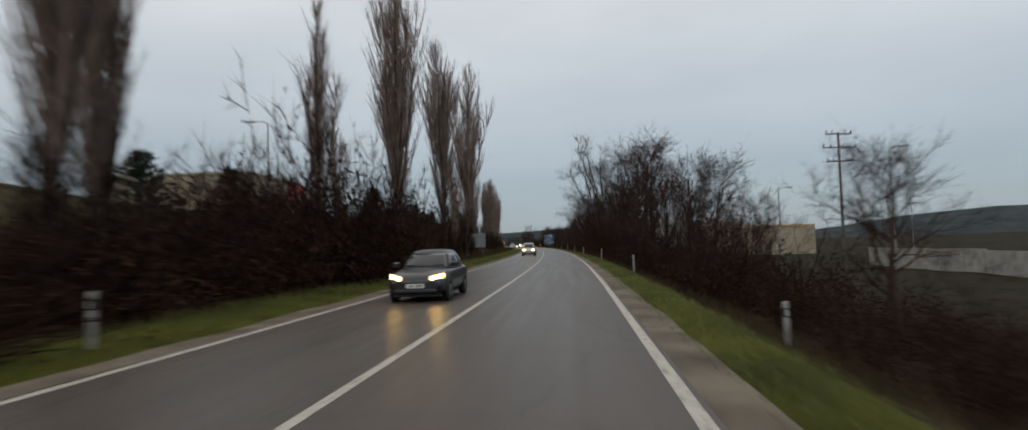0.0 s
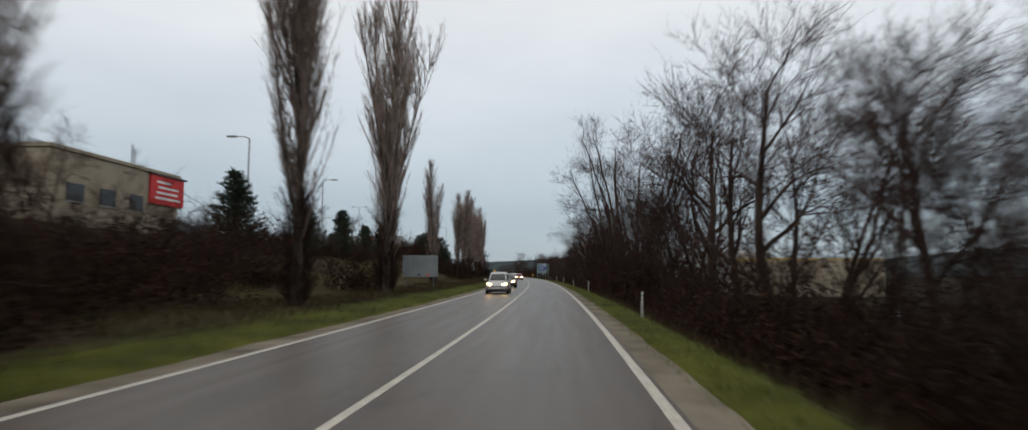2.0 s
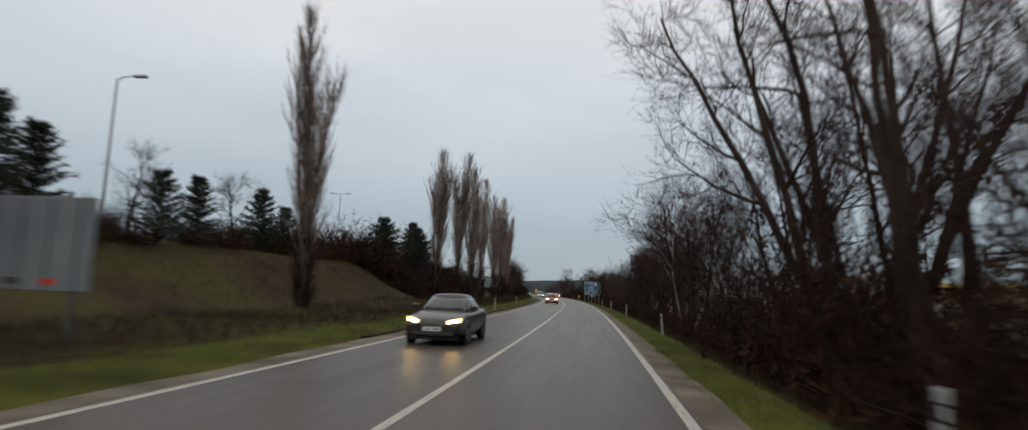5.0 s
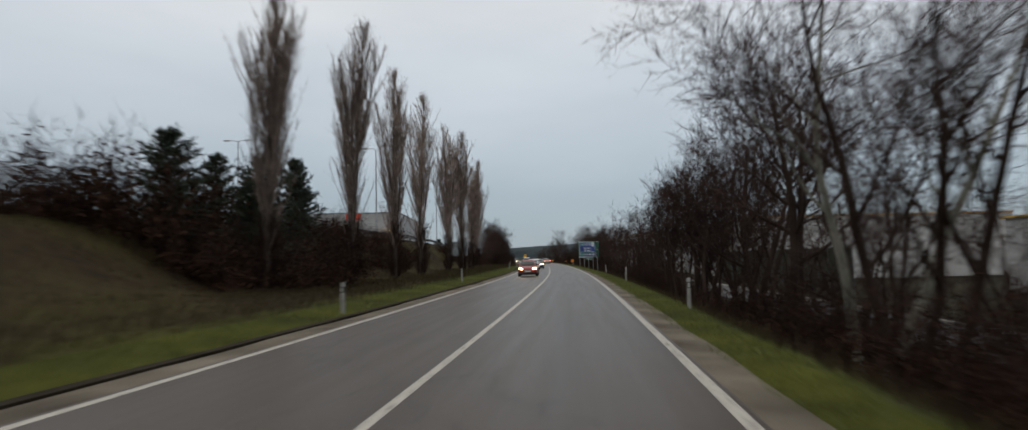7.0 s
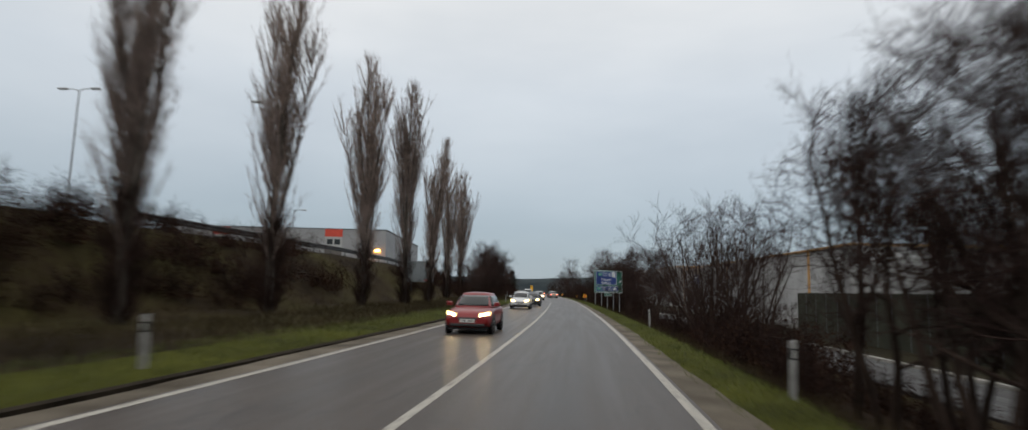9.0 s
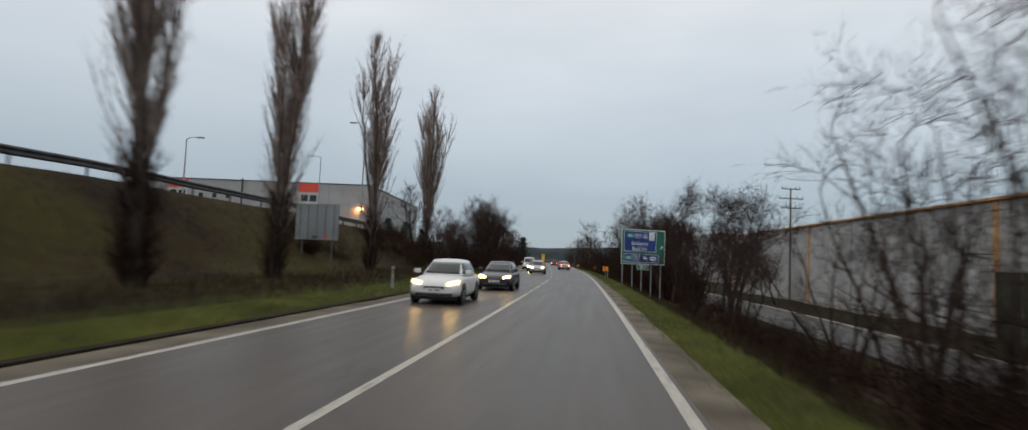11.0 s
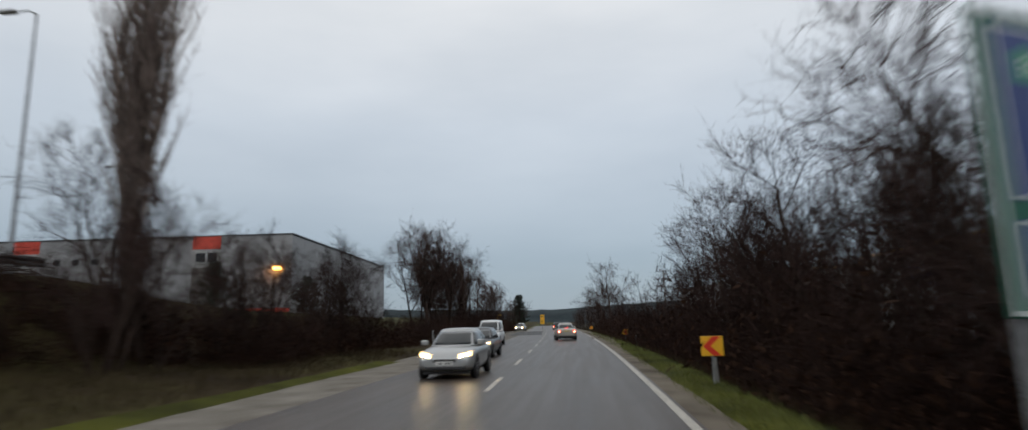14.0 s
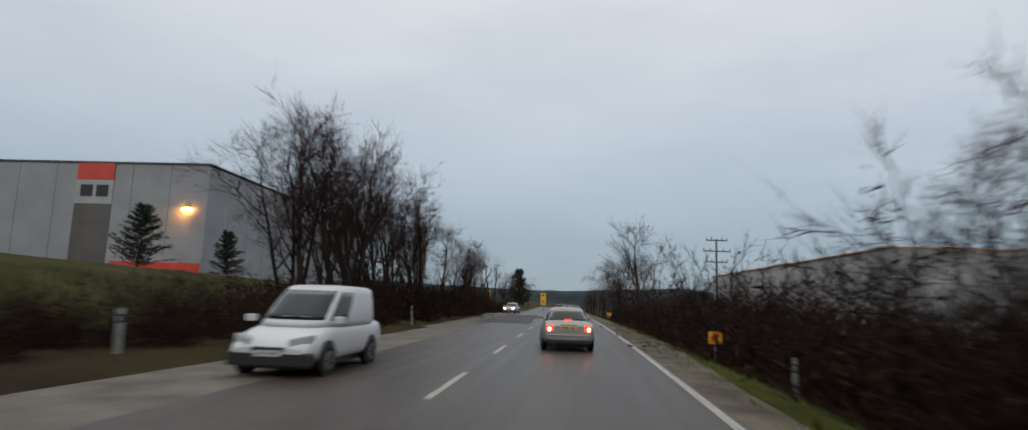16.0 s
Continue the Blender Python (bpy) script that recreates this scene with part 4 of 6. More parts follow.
for i, (y, l, h) in enumerate([(171.5, 10.8, 8.6), (174.0, 9.6, 9.6), (176.0, 11.6, 10.6), (178.5, 9.8, 10.4), (181.0, 11.4, 10.4), (184.0, 10.0, 9.8), (188.0, 10.8, 8.4), (193.0, 11.0, 7.0),
                               (200.5, 9.6, 6.4), (29.5, 12.6, 6.2), (33.0, 11.4, 7.0), (37.5, 13.0, 7.6), (41.0, 10.8, 7.4), (44.5, 13.0, 8.0), (50.0, 13.4, 6.0), (56.0, 13.2, 6.0), (62.0, 13.4, 6.5), (69.0, 12.8, 7.5), (236.5, 11.6, 8.6), (243.0, 12.6, 8.6), (247.0, 10.6, 8.4), (250.5, 12.8, 8.0), (127.5, 14.6, 9.0), (133.0, 13.6, 9.0), (138.5, 14.6, 9.0), (144.0, 13.8, 8.5)]):
    plant_kind(FANS[i % 2], stand(y, l, h / 11.2, None, 0.1))
for i, (y, l, h) in enumerate([(233.0, -11.6, 5.4), (236.0, -12.2, 5.8), (238.5, -10.8, 5.2), (241.8, -12.0, 5.6), (245.0, -12.4, 5.8), (247.6, -11.2, 5.4), (251.4, -12.0, 5.4), (255.0, -11.6, 5.2), (282.5, -12.6, 11.0), (287.5, -13.4, 10.4)]):
    plant_kind(FANS[i % 2], stand(y, l, h / 11.2, None, 0.1))
SPRAYS = tree_kinds([broad_meshes(39, 9.5, 0.34, 5, low=0.12, dense=1.0, rich=0.9)],
                    "wide_many_stemmed_tree", "leafless spreading clump of slender stems with hazy twigs", "tree", "bare trees beside the road")
plant_kind(SPRAYS[0], stand(211.8, 9.3, 0.92, None, 0.1))
for y, l, h, k in [(125.5, 9.4, 13.0, 1)]:
    plant_kind(PALES[k], stand(y, l, h / 12.3, None, 0.1))
for y, l, h, k in [(118.0, -30.0, 7.0, 0), (126.0, -27.0, 6.5, 3), (60.0, -22.0, 6.0, 2), (4.0, -12.0, 9.0, 1), (240.5, -11.0, 5.4, 2), (243.5, -12.8, 5.8, 1), (246.0, -10.5, 6.0, 2), (249.5, -12.4, 5.6, 2), (253.0, -11.2, 5.6, 1), (234.5, -12.5, 6.5, 2), (238.5, -16.0, 7.5, 1), (277.0, -12.2, 11.0, 0), (279.0, -13.8, 10.4, 2), (284.0, -13.0, 11.0, 1), (288.5, -11.4, 10.5, 2), (293.5, -12.0, 9.6, 2), (295.5, -14.0, 9.0, 3), (303.0, -13.0, 8.8, 1), (315.0, -11.5, 8.2, 2), (281.5, -11.0, 10.8, 3), (286.5, -12.0, 13.0, 2), (290.5, -13.5, 10.0, 1),
                   (298.0, -11.5, 10.0, 2), (310.0, -12.0, 8.5, 0), (322.0, -12.5, 8.0, 1), (330.0, -13.0, 8.0, 2)]:
    plant_kind(BROADS[k], stand(y, l, h / 10.4, None, 0.1))
FARS = tree_kinds([broad_meshes(35, 11, 0.44, 1, rich=0.45), broad_meshes(36, 11, 0.40, 2, rich=0.45)],
                  "bare_tree", "leafless tree in the far roadside row", "tree", "bare trees beside the road")
for i in range(26):
    y = 350 + i * 6.5
    for side in (-1, 1):
        plant_kind(FARS[int(rng.integers(0, 2))], stand(y + rng.uniform(-2, 2), side * rng.uniform(9, 16), rng.uniform(0.7, 1.05), None, 0.1))

BUSHES = tree_kinds([bush_meshes(41, 1.7, 3.2), bush_meshes(42, 1.9, 2.8), bush_meshes(43, 1.5, 3.6), bush_meshes(44, 1.8, 3.0)],
                    "bush", "dense leafless brown shrub in the roadside thicket", "shrub", "shrubs of the thicket")


LIGHT = [bush_arrays(61 + i, 1.7, 3.1, 8, 640, 2.0, 3) for i in range(3)]
DEEP = []


def thicket(y0, y1, l0, l1, gap, size, tall=1.0, front=1):
    """Rows of shrubs over a stretch of verge; the rows behind the front go into the joined undergrowth."""
    y = y0
    while y < y1:
        l, row = l0, 0
        while abs(l) <= abs(l1):
            s = size * rng.uniform(0.75, 1.25)
            m = stand(y + rng.uniform(-0.5, 0.5) * gap, l + rng.uniform(-0.35, 0.35) * gap, s, None, 0.1, tall * rng.uniform(0.85, 1.15))
            if row < front:
                plant_kind(BUSHES[int(rng.integers(0, 4))], m)
            else:
                for turn in (0, 130):
                    DEEP.append((int(rng.integers(0, 3)), m @ pose(0.5 * turn / 130, 0.4, 0, 0, 0, turn)))
            l += gap * (1.15 if l0 > 0 else -1.15)
            row += 1
        y += gap


thicket(-8, 6, -7.8, -14.5, 2.2, 1.2, 0.95)
thicket(6, 22, -7.8, -14.5, 2.2, 1.2, 0.84)
thicket(22, 38, -7.8, -14.5, 2.2, 1.28, 1.3)
thicket(38, 44, -8.6, -14.5, 2.3, 1.2, 1.1)
thicket(44, 56, -11.5, -17, 2.6, 1.1)
thicket(57, 71, -15, -19, 2.5, 1.0)
thicket(74, 116, -20.5, -25, 2.8, 0.7, 1.0, 0)
thicket(135.5, 144, -12.6, -21, 2.3, 1.45)
thicket(155.5, 173, -15.2, -20.0, 2.0, 0.62)
thicket(173, 186, -16.2, -19.8, 2.3, 0.6, 1.0, 0)
thicket(209, 214, -15.5, -18.5, 1.6, 0.5)
thicket(227, 239, -13.5, -19.0, 1.9, 0.62)
thicket(238, 257, -9.6, -15.5, 2.2, 0.72)
thicket(257, 276, -9.2, -12.4, 1.7, 0.50)
thicket(74.5, 76.0, -10.2, -12.0, 1.5, 1.0, 1.25, 2)
thicket(274, 340, -9.6, -13.5, 2.9, 1.0)
thicket(-6, 27, 9.0, 15.5, 2.6, 0.66)
thicket(27, 64, 8.9, 13.5, 2.4, 1.15)
thicket(64, 75, 9.2, 13.8, 2.4, 0.85)
thicket(75, 104, 9.2, 13.8, 2.3, 1.35, 1.35)
thicket(104, 120, 9.0, 13.0, 2.8, 0.6)
thicket(120, 136, 9.2, 14.0, 2.4, 0.9)
thicket(136, 162, 8.8, 12.5, 3.0, 0.45)
thicket(160, 167, 9.4, 12.5, 2.5, 0.6)
thicket(167.0, 186, 9.2, 13.2, 2.2, 0.95)
thicket(186, 211, 8.4, 12.6, 2.3, 0.44)
thicket(231, 240, 8.9, 12.6, 2.1, 1.45)
thicket(240, 253, 8.9, 15.5, 2.1, 1.45)
thicket(253, 266, 8.6, 15.5, 1.9, 1.2)
thicket(230, 300, 7.2, 9.6, 1.8, 0.66)
thicket(121, 136, -20.0, -26.0, 2.6, 1.0, 1.0, 0)
thicket(266, 300, 8.6, 13.5, 1.9, 1.22)
thicket(192, 232, 13.4, 14.8, 2.3, 0.40, 1.0, 9)
thicket(254, 300, 8.3, 11.4, 2.4, 1.3, 0.8, 9)
thicket(300, 345, 9.3, 13.5, 2.6, 1.1)


def undergrowth():
    """All the shrubs behind the front row, as one mesh."""
    vs, qs, mats, at = [], [], [], 0
    for k, m in DEEP:
        verts, tris, leaf = LIGHT[k]
        rot, off = np.array(m.to_3x3()), np.array(m.translation)
        for src, faces, mi in ((verts, tris, 0), (leaf, np.arange(len(leaf)).reshape(-1, 3), 1)):
            vs.append(src @ rot.T + off)
            qs.append(faces + at)
            mats.append(np.full(len(faces), mi, np.int32))
            at += len(src)
    me = quads_mesh("undergrowth", np.concatenate(vs), np.concatenate(qs), M_BRUSH)
    me.materials.append(M_LITTER)
    me.polygons.foreach_set("material_index", np.concatenate(mats))
    tagged(new("undergrowth", me), "tangled brown undergrowth behind the roadside shrubs", "undergrowth", kind="stuff")


undergrowth()
plant_kind(BUSHES[1], stand(194.0, 24.8, 0.62, None, 0.0, 1.1), "small rounded dark shrub on the grass beside the service road")

CONIFERS = tree_kinds([conifer_meshes(51, 7.0, 0.40), conifer_meshes(52, 7.0, 0.36, 0.45), conifer_meshes(53, 7.0, 0.48, 0.35)],
                      "pine_tree", "dark green pine on the grassy bank", "tree", "pines on the bank")
for y, l, h, k in [(41.0, -20.0, 5.2, 0), (34.0, -21.0, 5.0, 2), (74.5, -20.0, 5.6, 0), (77.5, -21.5, 4.8, 2), (87.5, -20.0, 4.8, 2), (91.0, -21.0, 4.2, 0), (97.8, -19.8, 5.3, 1), (101.0, -21.0, 4.6, 0), (107.5, -20.0, 4.0, 2),
                   (113.0, -21.5, 4.2, 0), (119.5, -21.0, 4.6, 1), (125.0, -22.0, 4.0, 2), (137.0, -17.5, 6.2, 2), (139.5, -14.6, 5.6, 0), (143.0, -16.0, 6.8, 2), (145.0, -20.0, 4.6, 0), (152.5, -18.0, 5.2, 1), (155.8, -19.4, 6.0, 1), (261.0, -25.7, 3.6, 2), (286.8, -29.4, 4.6, 2), (296.1, -28.0, 3.9, 0),
                   (395.0, -9.0, 9.0, 1)]:
    plant_kind(CONIFERS[k], stand(y, l, h / 7.0, None, 0.1))


def blades(name, y0, y1, l0, l1, count, lo, hi, material, label, seed, fall=1.0):
    """Grass blades over a strip of verge, as one mesh."""
    r = np.random.default_rng(seed)
    ys, f = r.uniform(y0, y1, count), r.uniform(0, 1, count) ** fall
    ls = l0 + (l1 - l0) * f
    hs = np.array([heading(y) for y in ys])
    zs = np.array([height(y, l) for y, l in zip(ys, ls)])
    base = np.stack([np.interp(ys, STATIONS, CENTRE) + ls / np.cos(hs), ys, zs - 0.02], axis=1)
    t = r.uniform(0, 2 * np.pi, count)
    w = r.uniform(0.006, 0.016, count)[:, None]
    side = np.stack([np.cos(t), np.sin(t), np.zeros(count)], axis=1) * w
    tip = base + np.stack([r.normal(0, 0.35, count), r.normal(0, 0.35, count), np.ones(count)], axis=1) * r.uniform(lo, hi, count)[:, None]
    verts = np.stack([base - side, base + side, tip], axis=1).reshape(-1, 3)
    ob = new(name, quads_mesh(name, verts, np.arange(count * 3).reshape(-1, 3), material, False))
    return tagged(ob, label, "grass", kind="stuff")


blades("grass_right", -5, 300, 4.0, 5.5, 70000, 0.04, 0.16, M_GRASS, "short green grass on the verge", 1)
blades("grass_left", -5, 225, -4.7, -7.0, 50000, 0.06, 0.20, M_GRASS, "short green grass on the verge", 2)
blades("dry_grass_left", 44, 250, -6.4, -11.5, 50000, 0.10, 0.45, M_DRYGRASS, "brown dry grass along the foot of the bank", 3)
blades("dry_grass_bank", 100, 300, -11.0, -20.0, 40000, 0.10, 0.35, M_DRYGRASS, "dry brown grass on the bank", 4)
blades("dry_grass_right", -5, 330, 5.3, 9.0, 40000, 0.12, 0.50, M_DRYGRASS, "tall dry grass on the falling slope", 5)

# ---------------------------------------------------------------- roadside furniture
def guide_post():
    ob = thing("guide_post", Matrix(), "white plastic guide post with black band and reflectors at the verge", "guide post", "guide posts")
    bm = bm_box(-0.05, 0.05, -0.045, 0.045, -0.25, 0.92, 0.012)
    for v in bm.verts:
        if v.co.z > 0.9:
            v.co.z += v.co.x * 0.35
    part("post", bm, M_POSTWHITE, ob)
    part("black_band", bm_box(-0.054, 0.054, -0.049, 0.049, 0.62, 0.80, 0.006), M_BLACK, ob)
    part("reflector", bm_box(-0.025, 0.025, -0.060, -0.052, 0.65, 0.77, 0.004), M_REFLECT, ob)
    part("reflector", bm_box(-0.025, 0.025, 0.052, 0.060, 0.65, 0.77, 0.004), M_REFLECT, ob)
    return ob


first_post = guide_post()
posts = [(31.6, 5.5), (54.0, 5.3), (83.5, 5.3), (105.0, 5.3), (127.8, 5.3), (150.0, 5.35), (171.0, 5.6), (12.3, 6.5), (234.0, 5.25), (262.6, 6.0), (10.0, -5.35), (126.5, -4.95), (149.5, -5.4), (196.0, -5.6), (213.5, -5.3), (259.6, -8.0), (282.0, -7.7)]
for i, (y, l) in enumerate(posts):
    m = on_road(y, l, height(y, l), rng.normal(0, 6)) @ pose(0, 0, 0, rng.normal(0, 2), rng.normal(0, 2) - (6 if y in (259.6, 282.0) else 0), 0)
    if i == 0:
        first_post.matrix_world = m
    else:
        copy_thing(first_post, m)


def lettering(text, size, x, z, y, material, parent, name="lettering"):
    cu = bpy.data.curves.new("text", "FONT")
    cu.body, cu.size, cu.extrude, cu.align_x, cu.align_y = text, size, 0.003, "CENTER", "CENTER"
    tmp = new("text", cu)
    bpy.context.view_layer.update()
    me = bpy.data.meshes.new_from_object(tmp.evaluated_get(bpy.context.evaluated_depsgraph_get()))
    bpy.data.objects.remove(tmp)
    bpy.data.curves.remove(cu)
    me.transform(pose(x, y, z, 90, 0, 0))
    me.materials.clear()
    me.materials.append(material)
    return put(name, me, parent)


def flat_shape(points, y, thick, material, parent, name, label=""):
    """A flat plate from an outline in x and z."""
    bm = bmesh.new()
    f = bm.faces.new([bm.verts.new((px, y, pz)) for px, pz in points])
    r = bmesh.ops.extrude_face_region(bm, geom=[f])
    bmesh.ops.translate(bm, verts=[v for v in r["geom"] if isinstance(v, bmesh.types.BMVert)], vec=(0, -thick, 0))
    return part(name, bm, material, parent, label)


def frame_bars(x0, x1, z0, z1, w, y, material, parent, name="border"):
    for a, b, c, d in ((x0, x1, z1 - w, z1), (x0, x1, z0, z0 + w), (x0, x0 + w, z0 + w, z1 - w), (x1 - w, x1, z0 + w, z1 - w)):
        part(name, bm_box(a, b, y - 0.006, y, c, d), material, parent)


def direction_sign():
    """The large green and blue motorway sign on five posts. Local x runs along the board, the face looks to -y."""
    W, H, Z = 4.30, 2.95, 1.42
    m = pose(9.38, 224.35, 0.0, 0, 0, 30.0)
    ob = thing("direction_sign", m, "green and blue motorway direction sign on steel posts beside the road", "road sign")
    part("board", bm_box(-W / 2, W / 2, 0, 0.05, Z, Z + H, 0.02), M_GREENSIGN, ob)
    frame_bars(-W / 2 + 0.02, W / 2 - 0.02, Z + 0.02, Z + H - 0.02, 0.045, -0.001, M_SIGNWHITE, ob)
    ux = lambda u: -W / 2 + u * W
    vz = lambda v: Z + v * H
    for u0, u1, v0, v1 in ((0.055, 0.795, 0.36, 0.945), (0.055, 0.86, 0.06, 0.30)):
        part("blue_panel", bm_box(ux(u0), ux(u1), -0.010, 0.001, vz(v0), vz(v1), 0.003), M_BLUESIGN, ob)
        frame_bars(ux(u0) + 0.015, ux(u1) - 0.015, vz(v0) + 0.015, vz(v1) - 0.015, 0.03, -0.011, M_SIGNWHITE, ob)
    lettering("Budapest", 0.44, ux(0.415), vz(0.595), -0.014, M_SIGNWHITE, ob)
    lettering("Buda\u00f6rs", 0.44, ux(0.415), vz(0.445), -0.014, M_SIGNWHITE, ob)
    for u, v, a, b in ((0.19, 0.81, "E60", "M1"), (0.165, 0.18, "E75", "M0")):
        part("shield", bm_box(ux(u) - 0.30, ux(u) + 0.30, -0.016, -0.009, vz(v) - 0.17, vz(v) + 0.17, 0.003), M_SIGNGREEN, ob)
        lettering(a, 0.26, ux(u), vz(v), -0.018, M_SIGNWHITE, ob)
        x = ux(u) + 0.75
        flat_shape([(x - 0.34, vz(v) + 0.19), (x - 0.34, vz(v) - 0.10), (x, vz(v) - 0.21), (x + 0.34, vz(v) - 0.10), (x + 0.34, vz(v) + 0.19)], -0.011, 0.004, M_SIGNWHITE, ob, "shield")
        flat_shape([(x - 0.30, vz(v) + 0.155), (x - 0.30, vz(v) - 0.08), (x, vz(v) - 0.17), (x + 0.30, vz(v) - 0.08), (x + 0.30, vz(v) + 0.155)], -0.016, 0.004, M_BLUESIGN, ob, "shield")
        lettering(b, 0.26, x, vz(v) + 0.02, -0.022, M_SIGNWHITE, ob)
    x = ux(0.545)
    frame_bars(x - 0.20, x + 0.20, vz(0.75), vz(0.87), 0.02, -0.011, M_SIGNWHITE, ob)
    for s in (-1, 1):
        flat_shape([(x + s * 0.05, vz(0.765)), (x + s * 0.14, vz(0.765)), (x + s * 0.045, vz(0.86)), (x + s * 0.015, vz(0.86))][::s], -0.011, 0.004, M_SIGNWHITE, ob, "motorway_symbol")
    part("white_plate", bm_box(ux(0.625), ux(0.745), -0.016, -0.009, vz(0.70), vz(0.925), 0.003), M_SIGNWHITE, ob)
    for i in range(3):
        part("bar", bm_box(ux(0.64), ux(0.73), -0.019, -0.0165, vz(0.735 + i * 0.06), vz(0.752 + i * 0.06)), M_BLACK, ob)
    x = ux(0.545)
    frame_bars(x - 0.22, x + 0.22, vz(0.13), vz(0.235), 0.018, -0.011, M_SIGNWHITE, ob)
    part("lorry_symbol", bm_box(x - 0.15, x + 0.05, -0.015, -0.011, vz(0.16), vz(0.215)), M_SIGNWHITE, ob)
    part("lorry_symbol", bm_box(x + 0.07, x + 0.15, -0.015, -0.011, vz(0.16), vz(0.195)), M_SIGNWHITE, ob)
    bm = bm_disc((0, 0, 0), 0.34, 0.006, "Y", 32)
    for v in bm.verts:
        v.co = Vector((v.co.x + ux(0.725), v.co.y - 0.014, v.co.z * 0.52 + vz(0.18)))
    part("white_oval", bm, M_SIGNWHITE, ob)
    part("bar", bm_box(ux(0.725) - 0.22, ux(0.725) + 0.22, -0.020, -0.0175, vz(0.165), vz(0.195)), M_BLUESIGN, ob)
    ax, az = ux(0.915), vz(0.50)
    c = math.sqrt(0.5)
    turn = lambda p, q: (ax + c * (p + q) * 0.62, az + c * (-p + q) * 0.62)
    flat_shape([turn(*p) for p in ((-0.05, -0.3), (0.05, -0.3), (0.05, 0.08), (0.17, -0.02), (0.17, 0.12), (0.0, 0.3), (-0.17, 0.12), (-0.17, -0.02), (-0.05, 0.08))], -0.002, 0.005, M_SIGNWHITE, ob, "arrow")
    part("distance_plate", bm_box(ux(0.36), ux(0.63), 0.0, 0.03, Z - 0.44, Z - 0.03, 0.008), M_GREENSIGN, ob)
    frame_bars(ux(0.36) + 0.01, ux(0.63) - 0.01, Z - 0.43, Z - 0.04, 0.03, -0.001, M_SIGNWHITE, ob)
    lettering("300 m", 0.26, ux(0.495), Z - 0.235, -0.004, M_SIGNWHITE, ob)
    for u in (0.05, 0.27, 0.48, 0.70, 0.92):
        part("post", bm_tube((ux(u), 0.10, -1.6), (ux(u), 0.10, Z + (H - 0.1 if u != 0.48 else 0.3)), 0.05, sides=10), M_GALV, ob)
    for v in (0.2, 0.8):
        part("rail", bm_box(ux(0.02), ux(0.98), 0.052, 0.09, vz(v), vz(v) + 0.06), M_GALV, ob)
    return ob


direction_sign()


def chevron_sign():
    ob = thing("chevron_sign", Matrix(), "yellow and red chevron bend sign on a short post", "road sign", "chevron signs at the bend")
    part("board", bm_box(-0.36, 0.36, 0, 0.03, 0.62, 1.34, 0.012), M_YELLOW, ob)
    flat_shape([(-0.30, 0.98), (0.02, 1.32), (0.27, 1.32), (-0.05, 0.98), (0.27, 0.64), (0.02, 0.64)][::-1], -0.002, 0.004, M_SIGNRED, ob, "chevron")
    part("post", bm_tube((0, 0.06, -0.9), (0, 0.06, 1.3), 0.035, sides=10), M_GALV, ob)
    return ob


first = chevron_sign()
first.matrix_basis = on_road(232.7, 4.95, height(232.7, 4.95) + 0.26, -4) @ Matrix.Diagonal((0.70, 1, 0.64, 1))
for y, l, z in ((269.8, 5.9, -0.02), (318.0, 5.6, height(318.0, 5.6) + 0.1)):
    copy_thing(first, on_road(y, l, z, 6 if y < 300 else 12) @ Matrix.Diagonal((0.88, 1, 0.88, 1)))


def island_board(y, l, turn):
    ob = thing("island_board", on_road(y, l, height(y, l) if abs(l) > 5 else 0.0, turn), "tall yellow panel on a post at the far junction", "road sign", "yellow junction panels")
    part("board", bm_box(-0.42, 0.42, 0, 0.04, 1.1, 3.0, 0.015), M_YELLOW, ob)
    part("bar", bm_box(-0.26, 0.26, -0.006, 0.001, 2.55, 2.72), M_BLACK, ob)
    part("bar", bm_box(-0.26, 0.10, -0.006, 0.001, 1.6, 1.75), M_BLACK, ob)
    part("post", bm_tube((0, 0.07, -0.3), (0, 0.07, 2.9), 0.04, sides=8), M_GALV, ob)


island_board(348.0, -2.4, 0)
island_board(352.0, -11.8, 8)


def billboard(y, l, w, z0, z1, turn, legs):
    ob = thing("billboard", on_road(y, l, 0, turn), "grey rear side of a roadside billboard on steel legs", "billboard", "billboards")
    part("panel", bm_box(-w / 2, w / 2, 0, 0.08, z0, z1, 0.015), M_BACKGREY, ob)
    for i in range(5):
        x = -w / 2 + (i + 0.5) * w / 5
        part("stiffener", bm_box(x - 0.02, x + 0.02, -0.05, 0.0, z0 + 0.05, z1 - 0.05), M_BACKGREY, ob)
    for s in legs:
        part("leg", bm_tube((s * w / 2, 0.14, -0.3 + height(y, l)), (s * w / 2, 0.14, z1 - 0.2), 0.06, sides=10), M_DARKSTEEL, ob)
    for x in (-0.25, 0.55):
        part("bar", bm_box(x, x + 0.35, -0.012, 0.0, z0 + 0.12, z0 + 0.26), M_SIGNRED if x > 0 else M_BLACK, ob)


billboard(89.6, -9.9, 3.3, 1.15, 3.15, 2, (-0.75, 0.75))
billboard(208.2, -14.6, 3.2, 2.15, 4.45, -12, (-0.7, 0.7))


